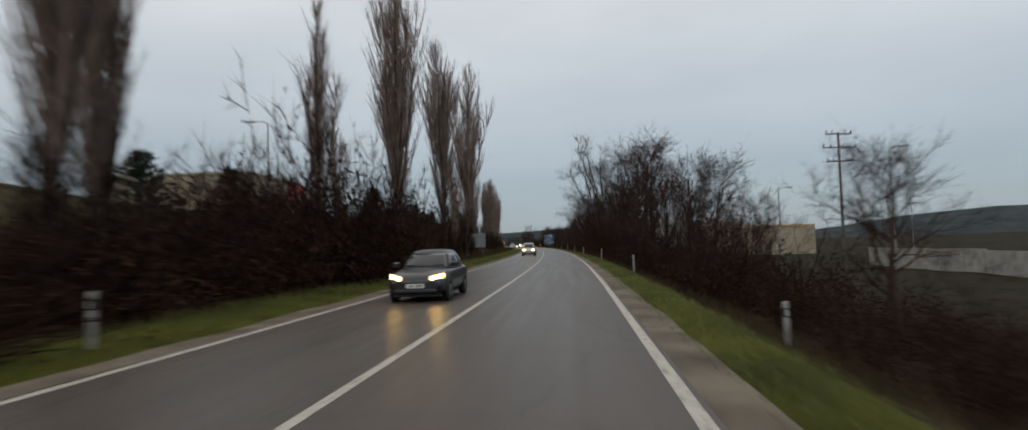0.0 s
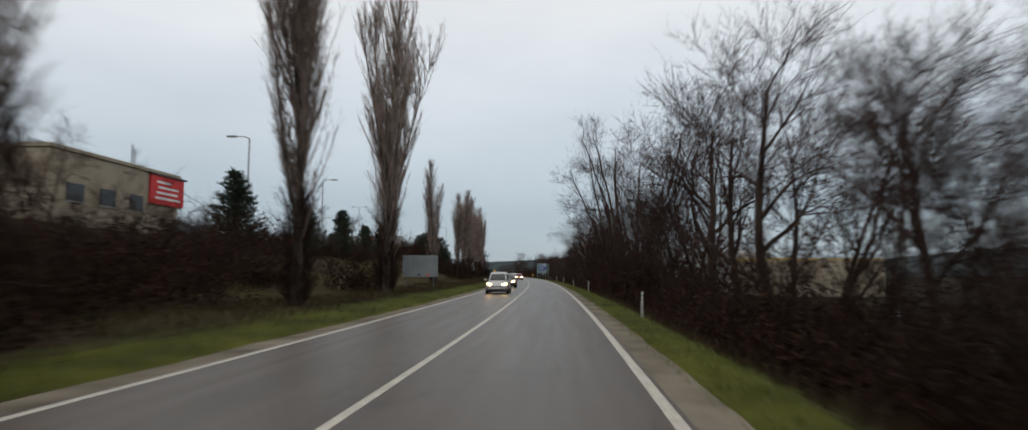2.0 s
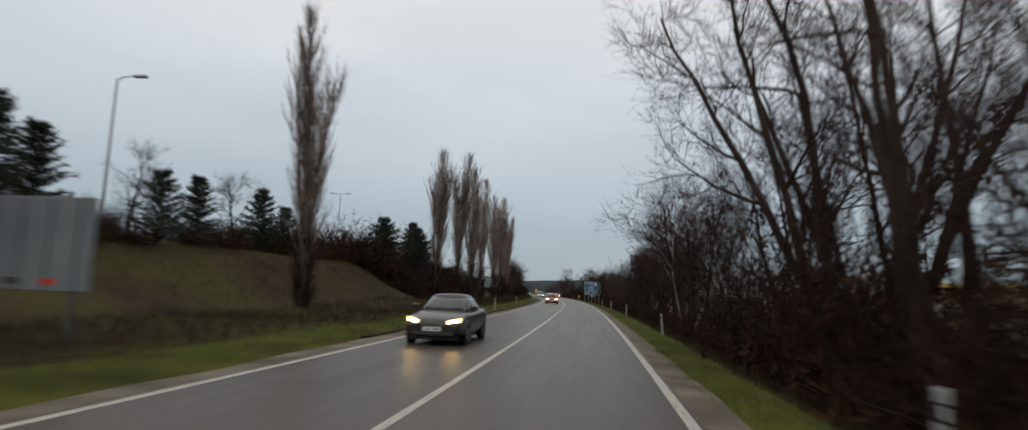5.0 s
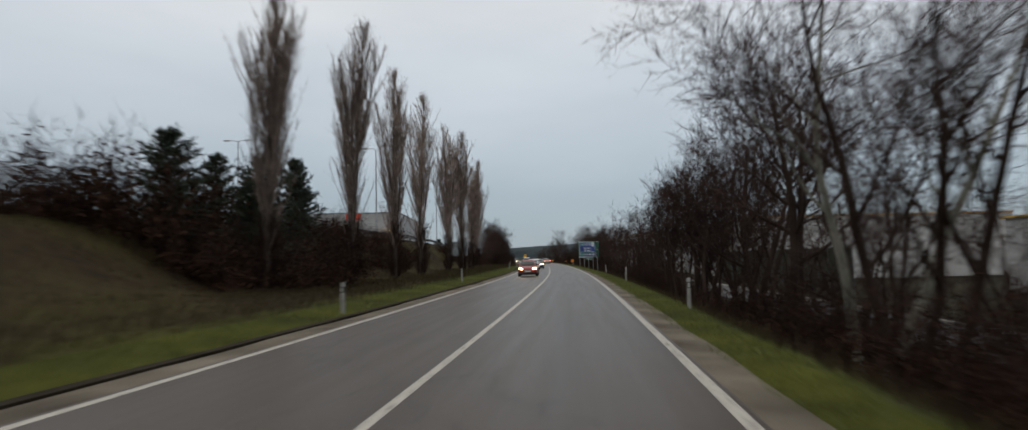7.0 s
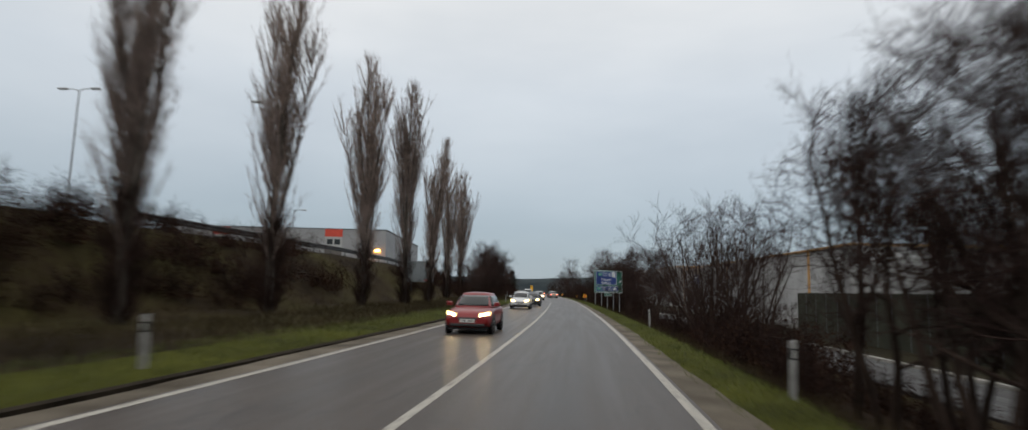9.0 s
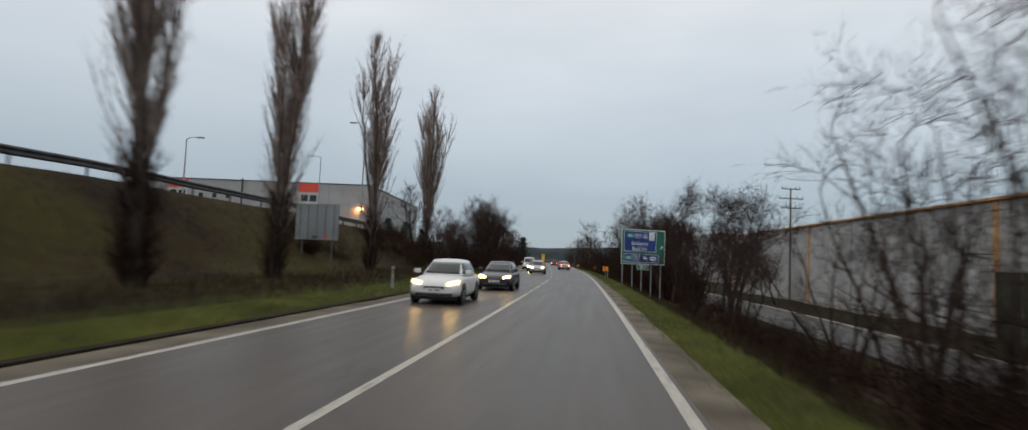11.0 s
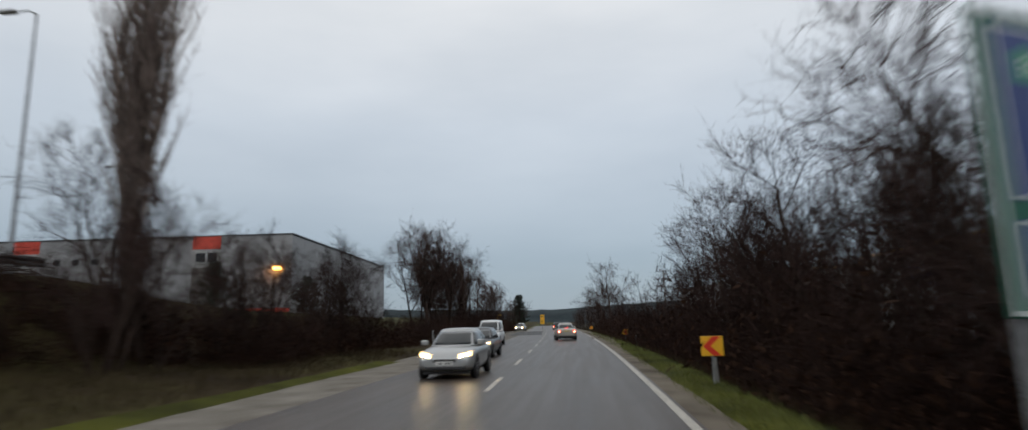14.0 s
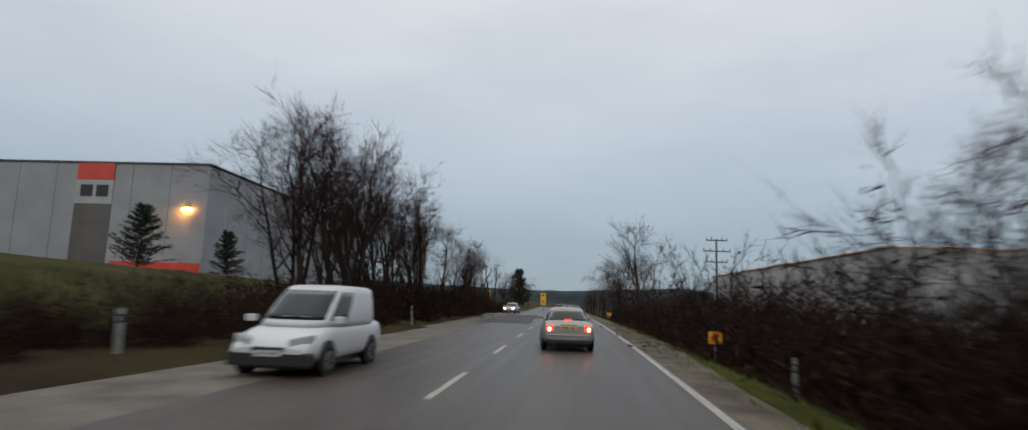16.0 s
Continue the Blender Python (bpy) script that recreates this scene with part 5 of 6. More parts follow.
def street_lamp(y, l, h, arm, name_turn=0, heads=1, label="tall grey street lamp with a flat head on a curved arm"):
    ob = thing("street_lamp", on_road(y, l, height(y, l), name_turn), label, "street lamp", "street lamps")
    part("pole", bm_tube((0, 0, -0.3), (0, 0, h), 0.11, 0.06, 10), M_GALV, ob)
    part("base", bm_tube((0, 0, -0.3), (0, 0, 0.5), 0.17, 0.16, 10), M_GALV, ob)
    for s in ((arm,) if heads == 1 else (arm, -arm)):
        bm = bm_tube((0, 0, h - 0.02), (s * 0.4, 0, h + 0.18), 0.045, sides=8)
        bm_tube((s * 0.4, 0, h + 0.18), (s * 1.2, 0, h + 0.22), 0.04, sides=8, bm=bm)
        part("arm", bm, M_GALV, ob)
        bm = bm_box(min(s * 1.1, s * 1.95), max(s * 1.1, s * 1.95), -0.16, 0.16, h + 0.13, h + 0.29, 0.05)
        part("lamp_head", bm, M_LAMPHEAD, ob)


street_lamp(53.0, -23.0, 12.5 - height(53.0, -23.0), -1)
street_lamp(184.9, -21.6, 15.6 - height(184.9, -21.6), -1)
street_lamp(241.0, -23.4, 16.7 - height(241.0, -23.4), -1)
street_lamp(112.0, -27.0, 13.5 - height(112.0, -27.0), 1)
street_lamp(83.0, -23.3, 12.9 - height(83.0, -23.3), -1)
street_lamp(188.0, -41.5, 18.0 - height(188.0, -41.5), 1, 0, 2, "tall double-headed lamp mast on the car park")
street_lamp(222.0, -60.0, 18.4 - height(222.0, -60.0), 1, 0, 2, "tall double-headed lamp mast on the car park")
street_lamp(231.0, -40.0, 12.8 - height(231.0, -40.0), 1)
street_lamp(268.0, -40.0, 16.9 - height(268.0, -40.0), -1)
street_lamp(68.0, 37.7, 13.2, 1)
street_lamp(88.0, 33.0, 10.5, 1)
street_lamp(120.0, 70.0, 10.5, 1)
street_lamp(262.0, 24.0, 9.2, 1)


def utility_pole(y, l, h, arms=3):
    ob = thing("utility_pole", on_road(y, l, height(y, l), 8), "timber power pole with three cross arms and insulators", "power pole", "power poles")
    part("pole", bm_tube((0, 0, -0.4), (0, 0, h), 0.15, 0.10, 10), M_WOODPOLE, ob)
    for i in range(arms):
        z = h - 0.25 - i * 1.25
        w = 1.25 if i != 1 else 1.6
        arm = part("cross_arm", bm_box(-w, w, -0.16, -0.06, z, z + 0.12, 0.01), M_DARKSTEEL, ob)
        for x in (-0.95 * w, -0.5 * w, 0.5 * w, 0.95 * w):
            part("insulator", bm_tube((x, -0.11, z + 0.12), (x, -0.11, z + 0.42), 0.06, 0.04, 8), M_INSULATOR, arm)


utility_pole(58.0, 27.7, 13.4)
utility_pole(256.3, 30.0, 14.6)
utility_pole(323.4, 18.1, 9.45 - height(323.4, 18.1))


def guard_rail(y0, y1, l):
    ob = thing("guard_rail", Matrix(), "dark steel guard rail along the top of the bank", "guard rail")
    step = 4.0
    for i in range(int((y1 - y0) / step)):
        y = y0 + i * step
        a, b = rd(y, l, height(y, l)), rd(y + step, l, height(y + step, l))
        part("post", bm_tube(a - Vector((0, 0, 0.3)), a + Vector((0, 0, 0.72)), 0.06, sides=6), M_RAIL, ob)
        bm = bmesh.new()
        d = (b - a).normalized()
        out = Vector((d.y, -d.x, 0))
        prof = [(0.0, 0.38), (0.07, 0.44), (0.07, 0.50), (0.01, 0.56), (0.01, 0.60), (0.07, 0.66), (0.07, 0.72), (0.0, 0.78), (-0.03, 0.78), (-0.03, 0.38)]
        rings = [[bm.verts.new(p + out * (u + 0.08) + Vector((0, 0, v))) for u, v in prof] for p in (a, b)]
        n = len(prof)
        for j in range(n):
            bm.faces.new((rings[0][j], rings[0][(j + 1) % n], rings[1][(j + 1) % n], rings[1][j]))
        part("rail", bm, M_RAIL, ob)


guard_rail(168.0, 240.0, -20.6)


# ---------------------------------------------------------------- buildings
def store():
    """The long grey shed with red panels: front towards the road's start, gable side towards the road."""
    A = Vector((centre(321.8) - 47.3, 321.8, 0))
    back = A + Vector((-62.5, -8.5, 0))
    u = (back - A).normalized()
    ang = math.degrees(math.atan2(u.y, u.x))
    ob = thing("store_building", pose(A.x, A.y, 4.2, 0, 0, ang), "long grey clad store with red panels and a flat roof", "store building")
    L, D, H = 64.0, 70.0, 14.2
    # local x runs away from the corner along the front; the depth goes to local -y
    part("wall", bm_box(0.12, L, -D, -0.12, -4, H - 0.1), M_CLAD, ob)
    n = 12
    for i in range(n):
        x0, x1 = i * L / n, (i + 1) * L / n
        part("cladding_panel", bm_box(x0 + 0.03, x1 - 0.03, -0.12, 0.0, -3, H, 0.02), M_CLAD, ob)
    for i in range(12):
        y0 = -D * i / 12
        part("side_panel", bm_box(0.0, 0.12, y0 - D / 12 + 0.03, y0 - 0.03, -3, H * 0.985, 0.02), M_CLAD, ob)
    for x0, x1 in ((13.2, 18.4), (47.0, 52.0)):
        part("dark_bay", bm_box(x0, x1, -0.11, 0.06, -3, H - 5.6), M_CLADDARK, ob)
        part("red_panel", bm_box(x0, x1, -0.11, 0.14, H - 2.3, H + 0.15, 0.03), M_STORERED, ob)
        part("white_band", bm_box(x0, x1, -0.11, 0.10, H - 5.6, H - 2.3), M_WHITEWALL, ob)
        for i in range(2):
            part("window", bm_box(x0 + 0.6 + i * 2.2, x0 + 2.3 + i * 2.2, 0.05, 0.13, H - 4.6, H - 3.0), M_WINDOW, ob)
    part("red_plinth", bm_box(0.2, 12.5, -0.1, 0.10, -2, 1.0), M_STORERED, ob)
    for x in (36.0, 39.5, 43.0, 55.0):
        part("window", bm_box(x, x + 1.1, -0.1, 0.05, H - 4.6, H - 3.5), M_WINDOW, ob)
    part("downpipe", bm_tube((33.0, 0.12, -3), (33.0, 0.12, H + 0.6), 0.22, sides=8), M_DARKSTEEL, ob)
    part("coping", bm_box(-0.12, L, -D, 0.16, H, H + 0.22), M_DARKSTEEL, ob)
    lamp = part("wall_lamp", bm_box(2.2, 2.9, 0.0, 0.35, H - 5.9, H - 5.4, 0.05), M_LAMPHEAD, ob)
    part("lamp_glow", bm_box(1.9, 3.2, 0.1, 0.42, H - 6.35, H - 5.9, 0.08), M_SODIUM, lamp)


store()
wall_light = new("wall_lamp_light", bpy.data.lights.new("wall_lamp_light", "SPOT"))
wall_light.data.energy, wall_light.data.color, wall_light.data.spot_size, wall_light.data.spot_blend, wall_light.data.shadow_soft_size = 550, (1.0, 0.42, 0.10), radians(120), 0.9, 0.3


def place_wall_light():
    A = Vector((centre(321.8) - 47.3, 321.8, 0))
    back = A + Vector((-62.5, -8.5, 0))
    u = (back - A).normalized()
    out = Vector((-u.y, u.x, 0)) if (Vector((-u.y, u.x, 0))).y < 0 else Vector((u.y, -u.x, 0))
    p = A + u * 2.6 + out * 1.0 + Vector((0, 0, 4.2 + 8.4))
    wall_light.matrix_world = look(p, p + u * 3.0 - out * 1.2 + Vector((0, 0, -3.5)))


place_wall_light()


def shop():
    ob = thing("shop_building", on_road(83.0, -42.0, 5.2, 0), "beige flat-roofed shop with a large red banner", "shop building")
    part("wall", bm_box(-14, 4.0, -3, 15.0, -3, 6.5, 0.03), M_BEIGE, ob)
    part("parapet", bm_box(-14.15, 4.15, -3.15, 15.15, 6.5, 6.85, 0.04), M_BEIGE, ob)
    part("antenna", bm_tube((3.0, 8.5, 6.8), (3.0, 8.5, 9.0), 0.06, sides=6), M_DARKSTEEL, ob)
    part("antenna", bm_tube((3.0, 8.9, 6.8), (3.0, 8.9, 8.6), 0.06, sides=6), M_DARKSTEEL, ob)
    for y in (-1, 3, 7):
        w = part("window", bm_box(3.98, 4.08, y, y + 2.0, 2.4, 3.9), M_WINDOW, ob)
        part("frame", bm_box(4.0, 4.12, y - 0.08, y + 2.08, 2.28, 2.40), M_WHITEWALL, w)
    b = part("banner", bm_box(4.05, 4.25, 9.8, 15.6, 3.35, 6.35, 0.03), M_BANNER, ob, "red banner with white lines of writing")
    for i, (a, c) in enumerate(((10.8, 13.2), (11.0, 14.6), (10.8, 14.4), (10.6, 14.9))):
        part("bar", bm_box(4.24, 4.27, a, c, 5.55 - i * 0.55, 5.78 - i * 0.55), M_SIGNWHITE, b)
    part("banner_rail", bm_box(4.0, 4.4, 9.6, 15.9, 6.35, 6.5), M_DARKSTEEL, ob)


shop()


def warehouse(y0, y1, l, depth, z0, z1, wall, trim, label, gable=0.0, doors=False):
    """A shed along the road: wall panels, trim along the eaves, doors and small windows."""
    a, b = rd(y0, l, z0), rd(y1, l, z0)
    u = (b - a).normalized()
    ang = math.degrees(math.atan2(u.y, u.x)) - 90
    L, H = (b - a).length, z1 - z0
    ob = thing("warehouse", pose(a.x, a.y, z0, 0, 0, ang), label, "warehouse", "sheds below the road")
    bm = bm_box(0.1, depth, 0, L, -1, H)
    for v in bm.verts:
        if v.co.z > 1 and v.co.x > 1:
            v.co.z += gable
    part("wall", bm, wall, ob)
    n = max(3, int(L / 6))
    for i in range(n):
        part("panel", bm_box(0.0, 0.12, i * L / n + 0.03, (i + 1) * L / n - 0.03, 0.0, H - 0.05, 0.015), wall, ob)
        if i % 3 == 1 and doors:
            w = part("window", bm_box(-0.04, 0.05, i * L / n + 1.2, i * L / n + 3.4, H * 0.45, H * 0.45 + 1.1), M_WINDOW, ob)
            part("sill", bm_box(-0.10, 0.0, i * L / n + 1.1, i * L / n + 3.5, H * 0.45 - 0.1, H * 0.45), M_CONCRETE, w)
    part("eaves_trim", bm_box(-0.25, 0.3, -0.3, L + 0.3, H, H + 0.22, 0.03), trim, ob)
    part("plinth", bm_box(-0.06, 0.2, 0, L, -1, 0.5), M_CONCRETE, ob)
    part("end_trim", bm_box(0.0, depth, -0.15, 0.05, H + 0.02, H + 0.3), trim, ob)
    return ob


w1 = warehouse(208.0, 286.0, 31.0, 40.0, -2.6, 6.9, M_WHITEWALL, M_ORANGE, "long pale warehouse with an orange roof edge")
part("blue_sign", bm_box(-0.12, 0.0, 64.0, 68.2, 6.2, 8.1, 0.03), M_BLUESIGN, w1)
for z in (6.55, 7.35):
    part("bar", bm_box(-0.14, -0.115, 64.5, 67.7, z, z + 0.35), M_SIGNWHITE, w1)
part("pale_poster", bm_box(-0.10, 0.0, 64.0, 68.0, 8.2, 9.2, 0.02), M_BEIGE, w1)
for y in (10.0, 43.4, 77.0):
    part("pilaster", bm_box(-0.12, 0.05, y, y + 0.45, 0.0, 9.45, 0.02), M_ORANGE, w1)
part("downpipe", bm_tube((-0.15, 32.0, 0.2), (-0.15, 32.0, 9.4), 0.07, sides=8), M_GALV, w1)

warehouse(334.0, 420.0, 41.0, 60.0, -2.6, 9.6, M_WHITEWALL, M_ORANGE, "large pale warehouse seen over the hedge")
warehouse(138.0, 156.0, 40.0, 20.0, -2.6, 3.6, M_BEIGE, M_OCHRE, "low pale building with ochre parts behind the trees")
warehouse(160.0, 170.0, 42.0, 12.0, -2.6, 4.2, M_WHITEWALL, M_OCHRE, "white rendered house with ochre eaves behind the trees", doors=True)


def garden_wall(y0, y1, l, h):
    ob = thing("boundary_wall", Matrix(), "pale concrete boundary wall on the low ground", "wall")
    n = int((y1 - y0) / 3)
    for i in range(n):
        y = y0 + i * 3
        a = on_road(y, l, height(y, l), 0)
        bm = bm_box(-0.1, 0.1, 0.02, 2.96, -0.3, h, 0.015)
        bmesh.ops.transform(bm, matrix=a, verts=bm.verts)
        part("panel", bm, M_CONCRETE, ob)


garden_wall(20.0, 80.0, 41.0, 2.2)


def yard_fence(y0, y1, l, top):
    ob = thing("yard_fence", Matrix(), "tall dark green sheeted fence beside the service road", "fence")
    step = 2.5
    for i in range(int((y1 - y0) / step)):
        a = on_road(y0 + i * step, l, 0, 0)
        bm = bm_box(-0.02, 0.02, 0.06, step - 0.04, height(y0 + i * step, l) + 0.05, top - 0.04, 0.008)
        bmesh.ops.transform(bm, matrix=a, verts=bm.verts)
        part("panel", bm, M_FENCE, ob)
        bm = bm_box(-0.05, 0.05, -0.04, 0.06, height(y0 + i * step, l) - 0.3, top + 0.05, 0.01)
        bmesh.ops.transform(bm, matrix=a, verts=bm.verts)
        part("post", bm, M_DARKSTEEL, ob)


yard_fence(168.0, 214.0, 27.5, 1.95)


# ---------------------------------------------------------------- vehicles
def loft(stations):
    """The lower body: rings of points along the car, closed at both ends."""
    bm = bmesh.new()
    rings = []
    for y, zb, zt, w in stations:
        d = zt - zb
        half = [(0.0, zb), (0.80 * w, zb), (0.955 * w, zb + 0.10 * d + 0.02), (1.0 * w, zb + 0.36 * d), (0.995 * w, zb + 0.58 * d), (0.965 * w, zb + 0.82 * d), (0.90 * w, zt - 0.02), (0.60 * w, zt + 0.012), (0.0, zt + 0.025)]
        ring = half + [(-x, z) for x, z in half[-2:0:-1]]
        rings.append([bm.verts.new((x, y, z)) for x, z in ring])
    n = len(rings[0])
    for a, b in zip(rings, rings[1:]):
        for j in range(n):
            bm.faces.new((a[j], a[(j + 1) % n], b[(j + 1) % n], b[j]))
    for ring in (rings[0], rings[-1]):
        f = bm.faces.new(ring)
        bmesh.ops.inset_region(bm, faces=[f], thickness=0.05)
    return bm


SHAPES = {
    # stations along the car from rear to front; roof: base rear, roof rear, roof front, base front, belt, roof height; half widths at belt and roof
    "saloon": dict(st=[(-2.27, 0.40, 0.84, 0.74), (-2.24, 0.33, 0.93, 0.82), (-2.12, 0.27, 1.01, 0.865), (-1.6, 0.22, 1.02, 0.885), (-0.6, 0.2, 0.98, 0.89), (0.6, 0.2, 0.96, 0.89), (1.3, 0.2, 0.93, 0.885), (1.9, 0.22, 0.82, 0.86), (2.18, 0.28, 0.70, 0.80), (2.25, 0.38, 0.60, 0.70)],
                   roof=(-1.72, -0.95, 0.22, 1.18, 0.97, 1.44, 0.80, 0.575), wheels=(-1.32, 1.38), head=(0.60, 0.76), tail=(0.66, 0.87)),
    "hatch": dict(st=[(-2.0, 0.38, 0.84, 0.74), (-1.97, 0.32, 0.93, 0.82), (-1.85, 0.26, 0.98, 0.85), (-1.2, 0.2, 0.97, 0.86), (0.0, 0.2, 0.95, 0.865), (0.9, 0.2, 0.94, 0.865), (1.4, 0.2, 0.89, 0.855), (1.8, 0.22, 0.80, 0.83), (1.98, 0.28, 0.70, 0.78), (2.05, 0.38, 0.60, 0.68)],
                  roof=(-1.93, -1.45, 0.25, 1.12, 0.96, 1.46, 0.79, 0.58), wheels=(-1.22, 1.28), head=(0.62, 0.78), tail=(0.64, 0.84)),
    "estate": dict(st=[(-2.25, 0.38, 0.84, 0.76), (-2.22, 0.32, 0.93, 0.84), (-2.1, 0.26, 0.98, 0.87), (-1.2, 0.2, 0.97, 0.88), (0.0, 0.2, 0.95, 0.885), (0.9, 0.2, 0.94, 0.88), (1.4, 0.2, 0.89, 0.87), (1.9, 0.22, 0.79, 0.84), (2.13, 0.28, 0.69, 0.79), (2.2, 0.38, 0.60, 0.69)],
                   roof=(-2.16, -1.75, 0.15, 1.12, 0.96, 1.47, 0.80, 0.59), wheels=(-1.3, 1.36), head=(0.61, 0.77), tail=(0.64, 0.86)),
    "people_carrier": dict(st=[(-2.15, 0.38, 0.86, 0.78), (-2.12, 0.32, 0.95, 0.85), (-2.0, 0.26, 1.02, 0.88), (-1.2, 0.2, 1.02, 0.89), (0.0, 0.2, 1.0, 0.895), (1.0, 0.2, 1.0, 0.89), (1.5, 0.2, 0.96, 0.88), (1.95, 0.22, 0.84, 0.85), (2.13, 0.28, 0.72, 0.80), (2.2, 0.38, 0.62, 0.70)],
                           roof=(-2.08, -1.80, 0.50, 1.45, 1.0, 1.66, 0.82, 0.64), wheels=(-1.3, 1.35), head=(0.66, 0.84), tail=(0.66, 0.88)),
    "van": dict(st=[(-2.15, 0.40, 0.95, 0.80), (-2.12, 0.34, 1.03, 0.87), (-2.0, 0.28, 1.05, 0.90), (-1.2, 0.24, 1.05, 0.91), (0.0, 0.24, 1.04, 0.91), (0.9, 0.24, 1.02, 0.905), (1.40, 0.24, 0.95, 0.89), (1.85, 0.25, 0.80, 0.86), (2.08, 0.30, 0.68, 0.82), (2.17, 0.40, 0.58, 0.72)],
                roof=(-2.11, -2.02, 0.30, 1.42, 1.02, 1.84, 0.86, 0.74), wheels=(-1.3, 1.35), head=(0.62, 0.80), tail=(0.70, 0.95)),
}


def raked(bm):
    """Sweeps a lamp back and up towards the car's side."""
    for v in bm.verts:
        out = abs(v.co.x) - 0.42
        v.co.y -= 0.42 * max(0.0, out)
        v.co.z += 0.22 * (out - 0.18)
    return bm


def car(kind, paint, m, label, facing="on", beam=None, plate=None, name="car", bright=True, braking=True):
    """A parked vehicle in parts; its front looks along local +y."""
    s = SHAPES[kind]
    ob = thing(name, m @ Matrix.Scale(0.93, 4), label, "van" if kind == "van" else "car", "vehicles on the road")
    st = s["st"]
    tail_y, nose_y = st[0][0], st[-1][0]
    wide = max(r[3] for r in st)
    body = part("body", loft(st), paint, ob, smooth=True)
    sub = body.modifiers.new("rounding", "SUBSURF")
    sub.levels = sub.render_levels = 2
    b0, r0, r1, b1, zb, zr, wb, wr = s["roof"]
    lerp = lambda a, b, f: a + (b - a) * f
    z0, z1, power = zb - 0.06, zr - 0.05, 4.2

    def girth(f):
        """Middle, half length and half width of the cabin at a height fraction."""
        bow = 0.035 * math.sin(math.pi * f)
        ya, yb = lerp(b0, r0, f) - bow, lerp(b1, r1, f) + bow
        return (ya + yb) / 2, (yb - ya) / 2, lerp(wb, wr, f) + bow * 0.6

    def level(f):
        return lerp(z0, z1, f)

    bm = bmesh.new()
    rings = []
    shells = [(f / 6, 1.0, level(f / 6)) for f in range(7)] + [(1.0, 0.95, zr - 0.018), (1.0, 0.86, zr + 0.004), (1.0, 0.60, zr + 0.026), (1.0, 0.25, zr + 0.038)]
    for f, k, z in shells:
        yc, ln, w = girth(f)
        ring = []
        for i in range(40):
            t = i * 2 * math.pi / 40
            cx, cy = math.cos(t), math.sin(t)
            ring.append(bm.verts.new((k * w * math.copysign(abs(cx) ** (2 / power), cx), yc + k * ln * math.copysign(abs(cy) ** (2 / power), cy), z)))
        rings.append(ring)
    for p, q in zip(rings, rings[1:]):
        for i in range(40):
            j = (i + 1) % 40
            bm.faces.new((p[i], p[j], q[j], q[i]))
    bm.faces.new(rings[-1])
    bm.faces.new(rings[0][::-1])
    part("roof", bm, paint, ob, smooth=True)

    def glazing(name, spot, f0, f1, u0, u1, nu, shrink=0.0):
        """A curved pane on the cabin's skin; spot gives the place for a height fraction and a fraction across."""
        bm = bmesh.new()
        grid = []
        for i in range(6):
            f = lerp(f0, f1, i / 5)
            row = []
            for j in range(nu + 1):
                u = lerp(u0 + shrink * i / 5, u1 - shrink * i / 5, j / nu)
                row.append(bm.verts.new(spot(f, u)))
            grid.append(row)
        for i in range(5):
            for j in range(nu):
                bm.faces.new((grid[i][j], grid[i][j + 1], grid[i + 1][j + 1], grid[i + 1][j]))
        bmesh.ops.recalc_face_normals(bm, faces=bm.faces)
        ext = bmesh.ops.extrude_face_region(bm, geom=list(bm.faces))
        inward = [v for v in ext["geom"] if isinstance(v, bmesh.types.BMVert)]
        mid_y = (b0 + b1) / 2
        for v in inward:
            v.co += (Vector((0, mid_y, zb)) - v.co).normalized() * 0.02
        bmesh.ops.recalc_face_normals(bm, faces=bm.faces)
        return part(name, bm, M_GLASS, ob, smooth=True)

    def on_end(sgn):
        def spot(f, u):
            yc, ln, w = girth(f)
            return (u * w, yc + sgn * (ln * (1 - abs(u) ** power) ** (1 / power) + 0.008), level(f) + 0.003)
        return spot

    def on_side(sgn):
        def spot(f, v):
            yc, ln, w = girth(f)
            return (sgn * (w * (1 - abs(v) ** power) ** (1 / power) + 0.008), yc + v * ln, level(f))
        return spot

    glazing("windscreen", on_end(1), 0.17, 0.93, -0.90, 0.90, 12)
    glazing("rear_window", on_end(-1), 0.22, 0.90, -0.86, 0.86, 12)
    cuts = ((-0.80, -0.10), (-0.04, 0.80)) if kind != "van" else ((0.42, 0.84),)
    wl_ = girth(0.15)[2]
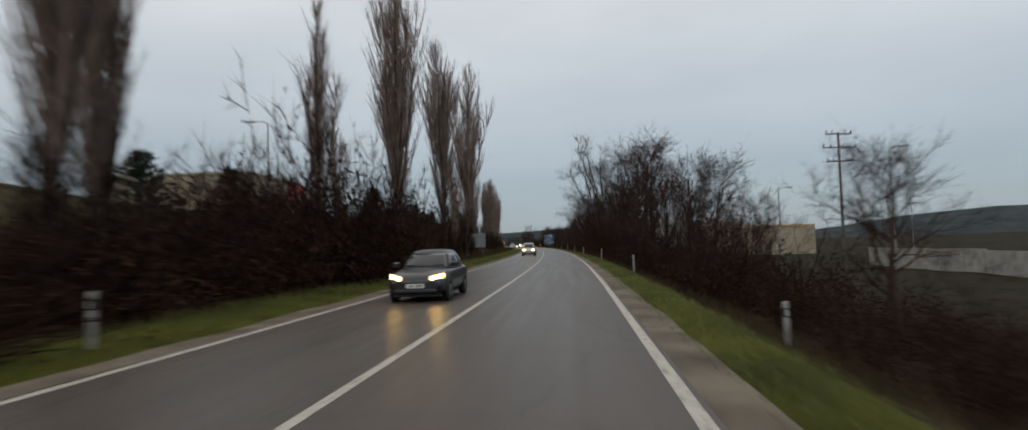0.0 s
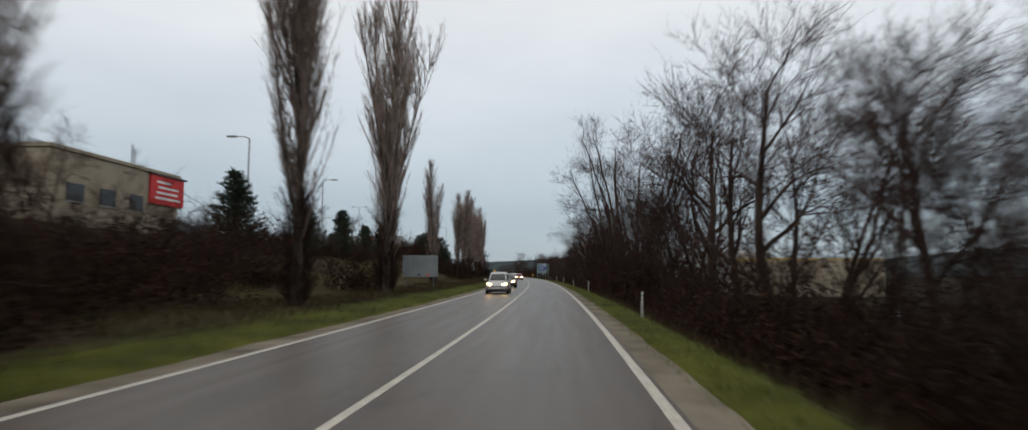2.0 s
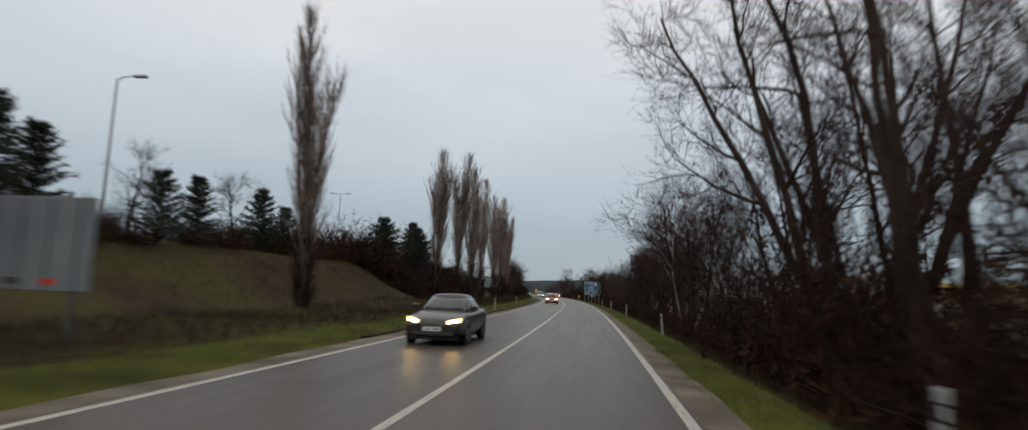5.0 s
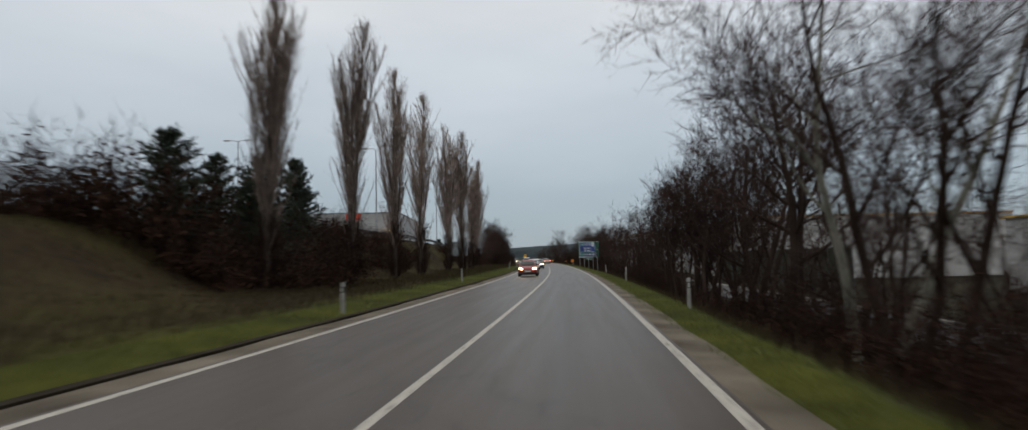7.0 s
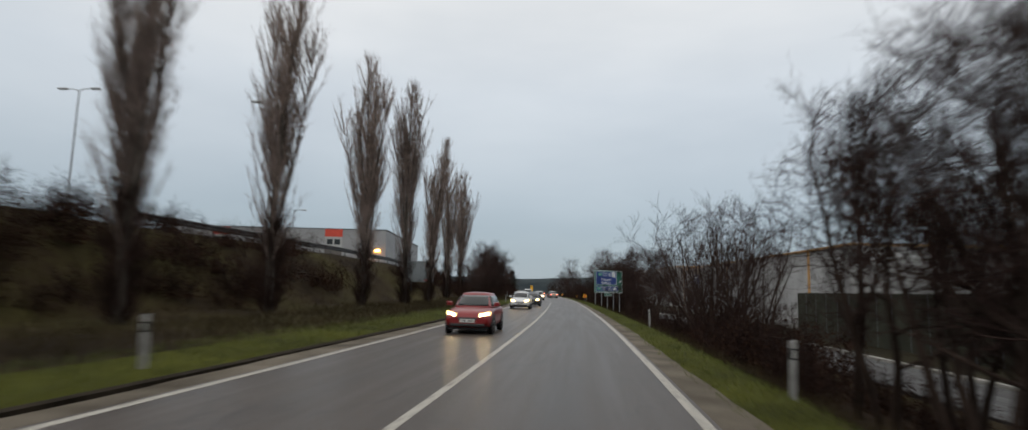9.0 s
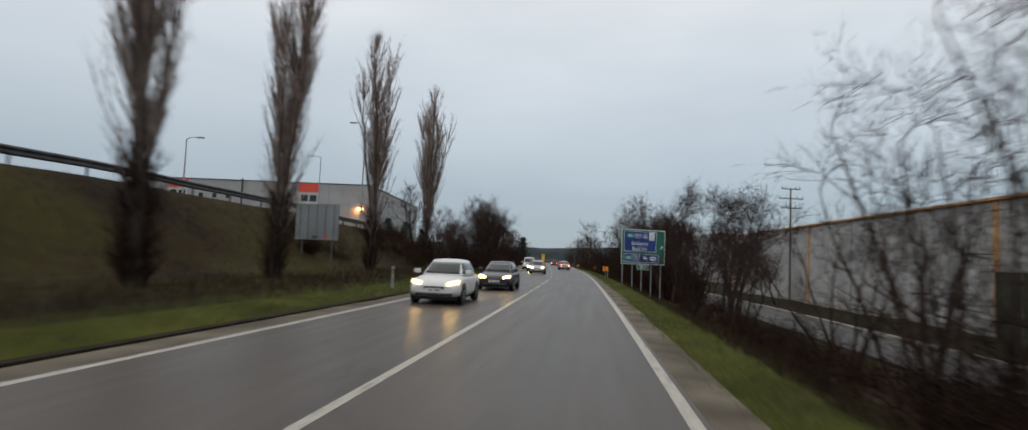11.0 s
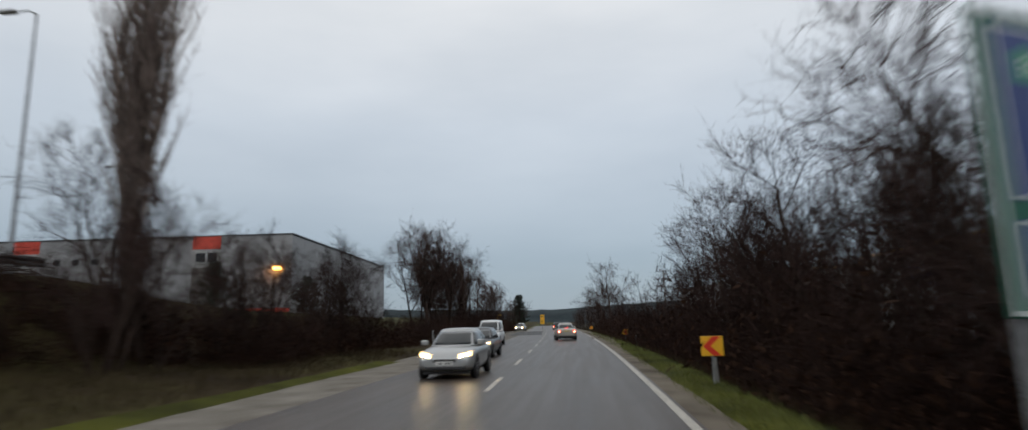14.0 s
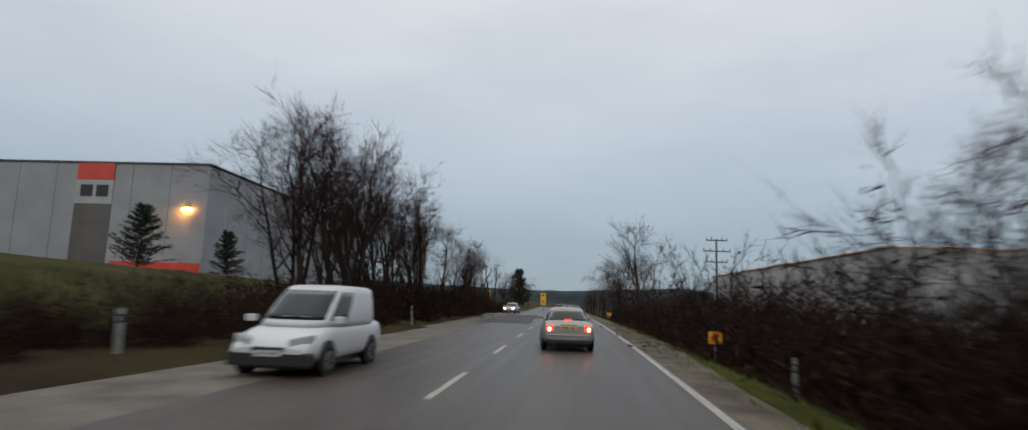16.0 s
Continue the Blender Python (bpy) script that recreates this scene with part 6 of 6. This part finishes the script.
    for sx in (-1, 1):
        for f0, f1 in cuts:
            glazing("side_window", on_side(sx), 0.16, 0.90, f0, f1, 8)
        part("mirror", bm_box(sx * (wl_ + 0.02) if sx > 0 else sx * (wl_ + 0.24), sx * (wl_ + 0.24) if sx > 0 else sx * (wl_ + 0.02), b1 - 0.42, b1 - 0.30, zb + 0.02, zb + 0.17, 0.03), paint, ob)
        for y in s["wheels"]:
            x = sx * (wide - 0.09)
            part("wheel_arch", bm_disc((sx * (wide - 0.03), y, 0.34), 0.375, 0.07, "X", 28), M_TRIM, ob)
            wheel = part("wheel", bm_disc((x, y, 0.31), 0.31, 0.20, "X", 28, bevel=0.03), M_TYRE, ob)
            part("rim", bm_disc((sx * (wide + 0.005), y, 0.31), 0.20, 0.03, "X", 20, bevel=0.008), M_RIM, wheel)
            for i in range(5):
                t = i * 2 * math.pi / 5
                part("spoke", bm_tube((sx * (wide + 0.022), y, 0.31), (sx * (wide + 0.016), y + 0.19 * math.cos(t), 0.31 + 0.19 * math.sin(t)), 0.022, sides=6), M_TRIM, wheel)
        h0, h1 = s["head"]
        part_ = part("headlight", raked(bm_box(sx * 0.40 if sx > 0 else -0.79, 0.79 if sx > 0 else -0.40, nose_y - 0.26, nose_y - 0.015, h0, h1, 0.035)), M_LENSON if beam else M_LENS, ob)
        if beam:
            part("bulb", raked(bm_box(sx * 0.59 - 0.135, sx * 0.59 + 0.135, nose_y - 0.06, nose_y + 0.002, (h0 + h1) / 2 - 0.05, (h0 + h1) / 2 + 0.05, 0.02)), beam, part_)
        t0, t1 = s["tail"]
        tl = part("tail_light", bm_box(0.50 if sx > 0 else -0.76, 0.76 if sx > 0 else -0.50, tail_y - 0.004, tail_y + 0.20, t0, t1, 0.035), M_TAIL if braking else M_REDREFLECT, ob)
        if braking:
            part("brake_bulb", bm_disc((sx * 0.655, tail_y - 0.005, (t0 + t1) / 2 - 0.02), 0.062, 0.03, "Y", 16), M_BRAKE, tl)
    deep = (0.84, 0.22, 0.50) if kind == "van" else (0.62, 0.28, 0.40)
    part("front_bumper_trim", bm_box(-deep[0], deep[0], nose_y - (0.34 if kind == "van" else 0.10), nose_y + 0.005, deep[1], deep[2], 0.04), M_TRIM, ob)
    part("grille", bm_box(-0.34, 0.34, nose_y - 0.10, nose_y + 0.012, 0.50, 0.60, 0.02), M_TRIM, ob)
    part("grille_bar", bm_box(-0.33, 0.33, nose_y + 0.008, nose_y + 0.02, 0.545, 0.56), M_CHROME, ob)
    part("rear_bumper_trim", bm_box(-0.72, 0.72, tail_y - 0.008, tail_y + 0.15, 0.26, 0.40, 0.03), M_TRIM, ob)
    part("bumper_strip", bm_box(-0.70, 0.70, tail_y - 0.03, tail_y + 0.1, 0.52, 0.57, 0.015), paint, ob)
    for yy, sgn in ((tail_y - 0.02, -1), (nose_y + 0.016, 1)):
        zz = 0.735 if sgn < 0 and kind == "saloon" else 0.42
        p = part("number_plate", bm_box(-0.26, 0.26, yy - 0.008, yy + 0.008, zz, zz + 0.115, 0.004), plate or M_PLATEW, ob)
        for i in range(6):
            if i != 3:
                part("bar", bm_box(-0.20 + i * 0.066, -0.16 + i * 0.066, yy + sgn * 0.008, yy + sgn * 0.011, zz + 0.028, zz + 0.088), M_BLACK, p)
    part("underside", bm_box(-0.70, 0.70, tail_y + 0.25, nose_y - 0.25, 0.16, 0.26), M_TRIM, ob)
    part("exhaust", bm_tube((-0.5, tail_y + 0.25, 0.24), (-0.5, tail_y - 0.03, 0.24), 0.03, sides=10), M_DARKSTEEL, ob)
    if kind == "saloon":
        part("high_brake_light", bm_box(-0.13, 0.13, b0 + 0.02, b0 + 0.05, zb + 0.06, zb + 0.10, 0.008), M_TAIL, ob)
        part("boot_handle", bm_box(-0.28, 0.28, tail_y - 0.012, tail_y + 0.02, 0.875, 0.90, 0.006), M_CHROME, ob)
        part("aerial", bm_tube((0, r0 + 0.15, zr), (0, r0 - 0.05, zr + 0.22), 0.012, 0.004, 6), M_TRIM, ob)
    return ob


car("saloon", P_SILVER, on_road(270.1, 1.0, 0.004, 4), "champagne silver saloon with brake lights on in the lane", plate=M_PLATELIT)
car("hatch", P_DARK, on_road(287.0, 1.1, 0.004, 2), "dark hatchback with tail lights on in the lane")
car("hatch", P_BROWN, on_road(333.0, 0.4, 0.004, 0), "dark car with tail lights on near the junction")
car("hatch", P_DARK, on_road(18.4, -1.75, 0.004, 180), "dark oncoming hatchback with yellow headlights on", beam=M_HEAD, braking=False)
car("people_carrier", P_GREY, on_road(77.9, -1.75, 0.004, 180), "silver oncoming people carrier with headlights on", beam=M_HEAD, braking=False)
car("saloon", P_BROWN, on_road(96.0, -1.95, 0.004, 180), "dark bronze oncoming saloon with headlights on", beam=M_HEAD, braking=False)
car("hatch", P_RED, on_road(161.9, -1.65, 0.004, 180), "red oncoming hatchback with headlights on", beam=M_HEADW, braking=False)
car("hatch", P_WHITE, on_road(190.8, -2.1, 0.004, 180), "white oncoming hatchback with headlights on", beam=M_HEAD, braking=False)
car("estate", P_DARK, on_road(200.6, -1.62, 0.004, 180) @ Matrix.Diagonal((1, 1, 0.95, 1)), "dark blue oncoming estate car with headlights on", beam=M_HEAD, braking=False)
car("hatch", P_GREY, on_road(236.1, -1.85, 0.004, 180), "silver grey oncoming hatchback with white headlights on", beam=M_HEADW, braking=False)
car("estate", P_DARK, on_road(246.2, -2.75, 0.004, 180) @ Matrix.Diagonal((1, 1, 0.95, 1)), "dark blue-grey oncoming estate car with headlights on", beam=M_HEADW, braking=False)
car("van", P_WHITE, on_road(260.7, -4.15, -0.008, 180), "white oncoming panel van with lights off", name="van", braking=False)
car("hatch", P_GREY, on_road(331.0, -6.2, -0.01, 172), "far oncoming car with headlights on at the junction", beam=M_HEADW, braking=False)
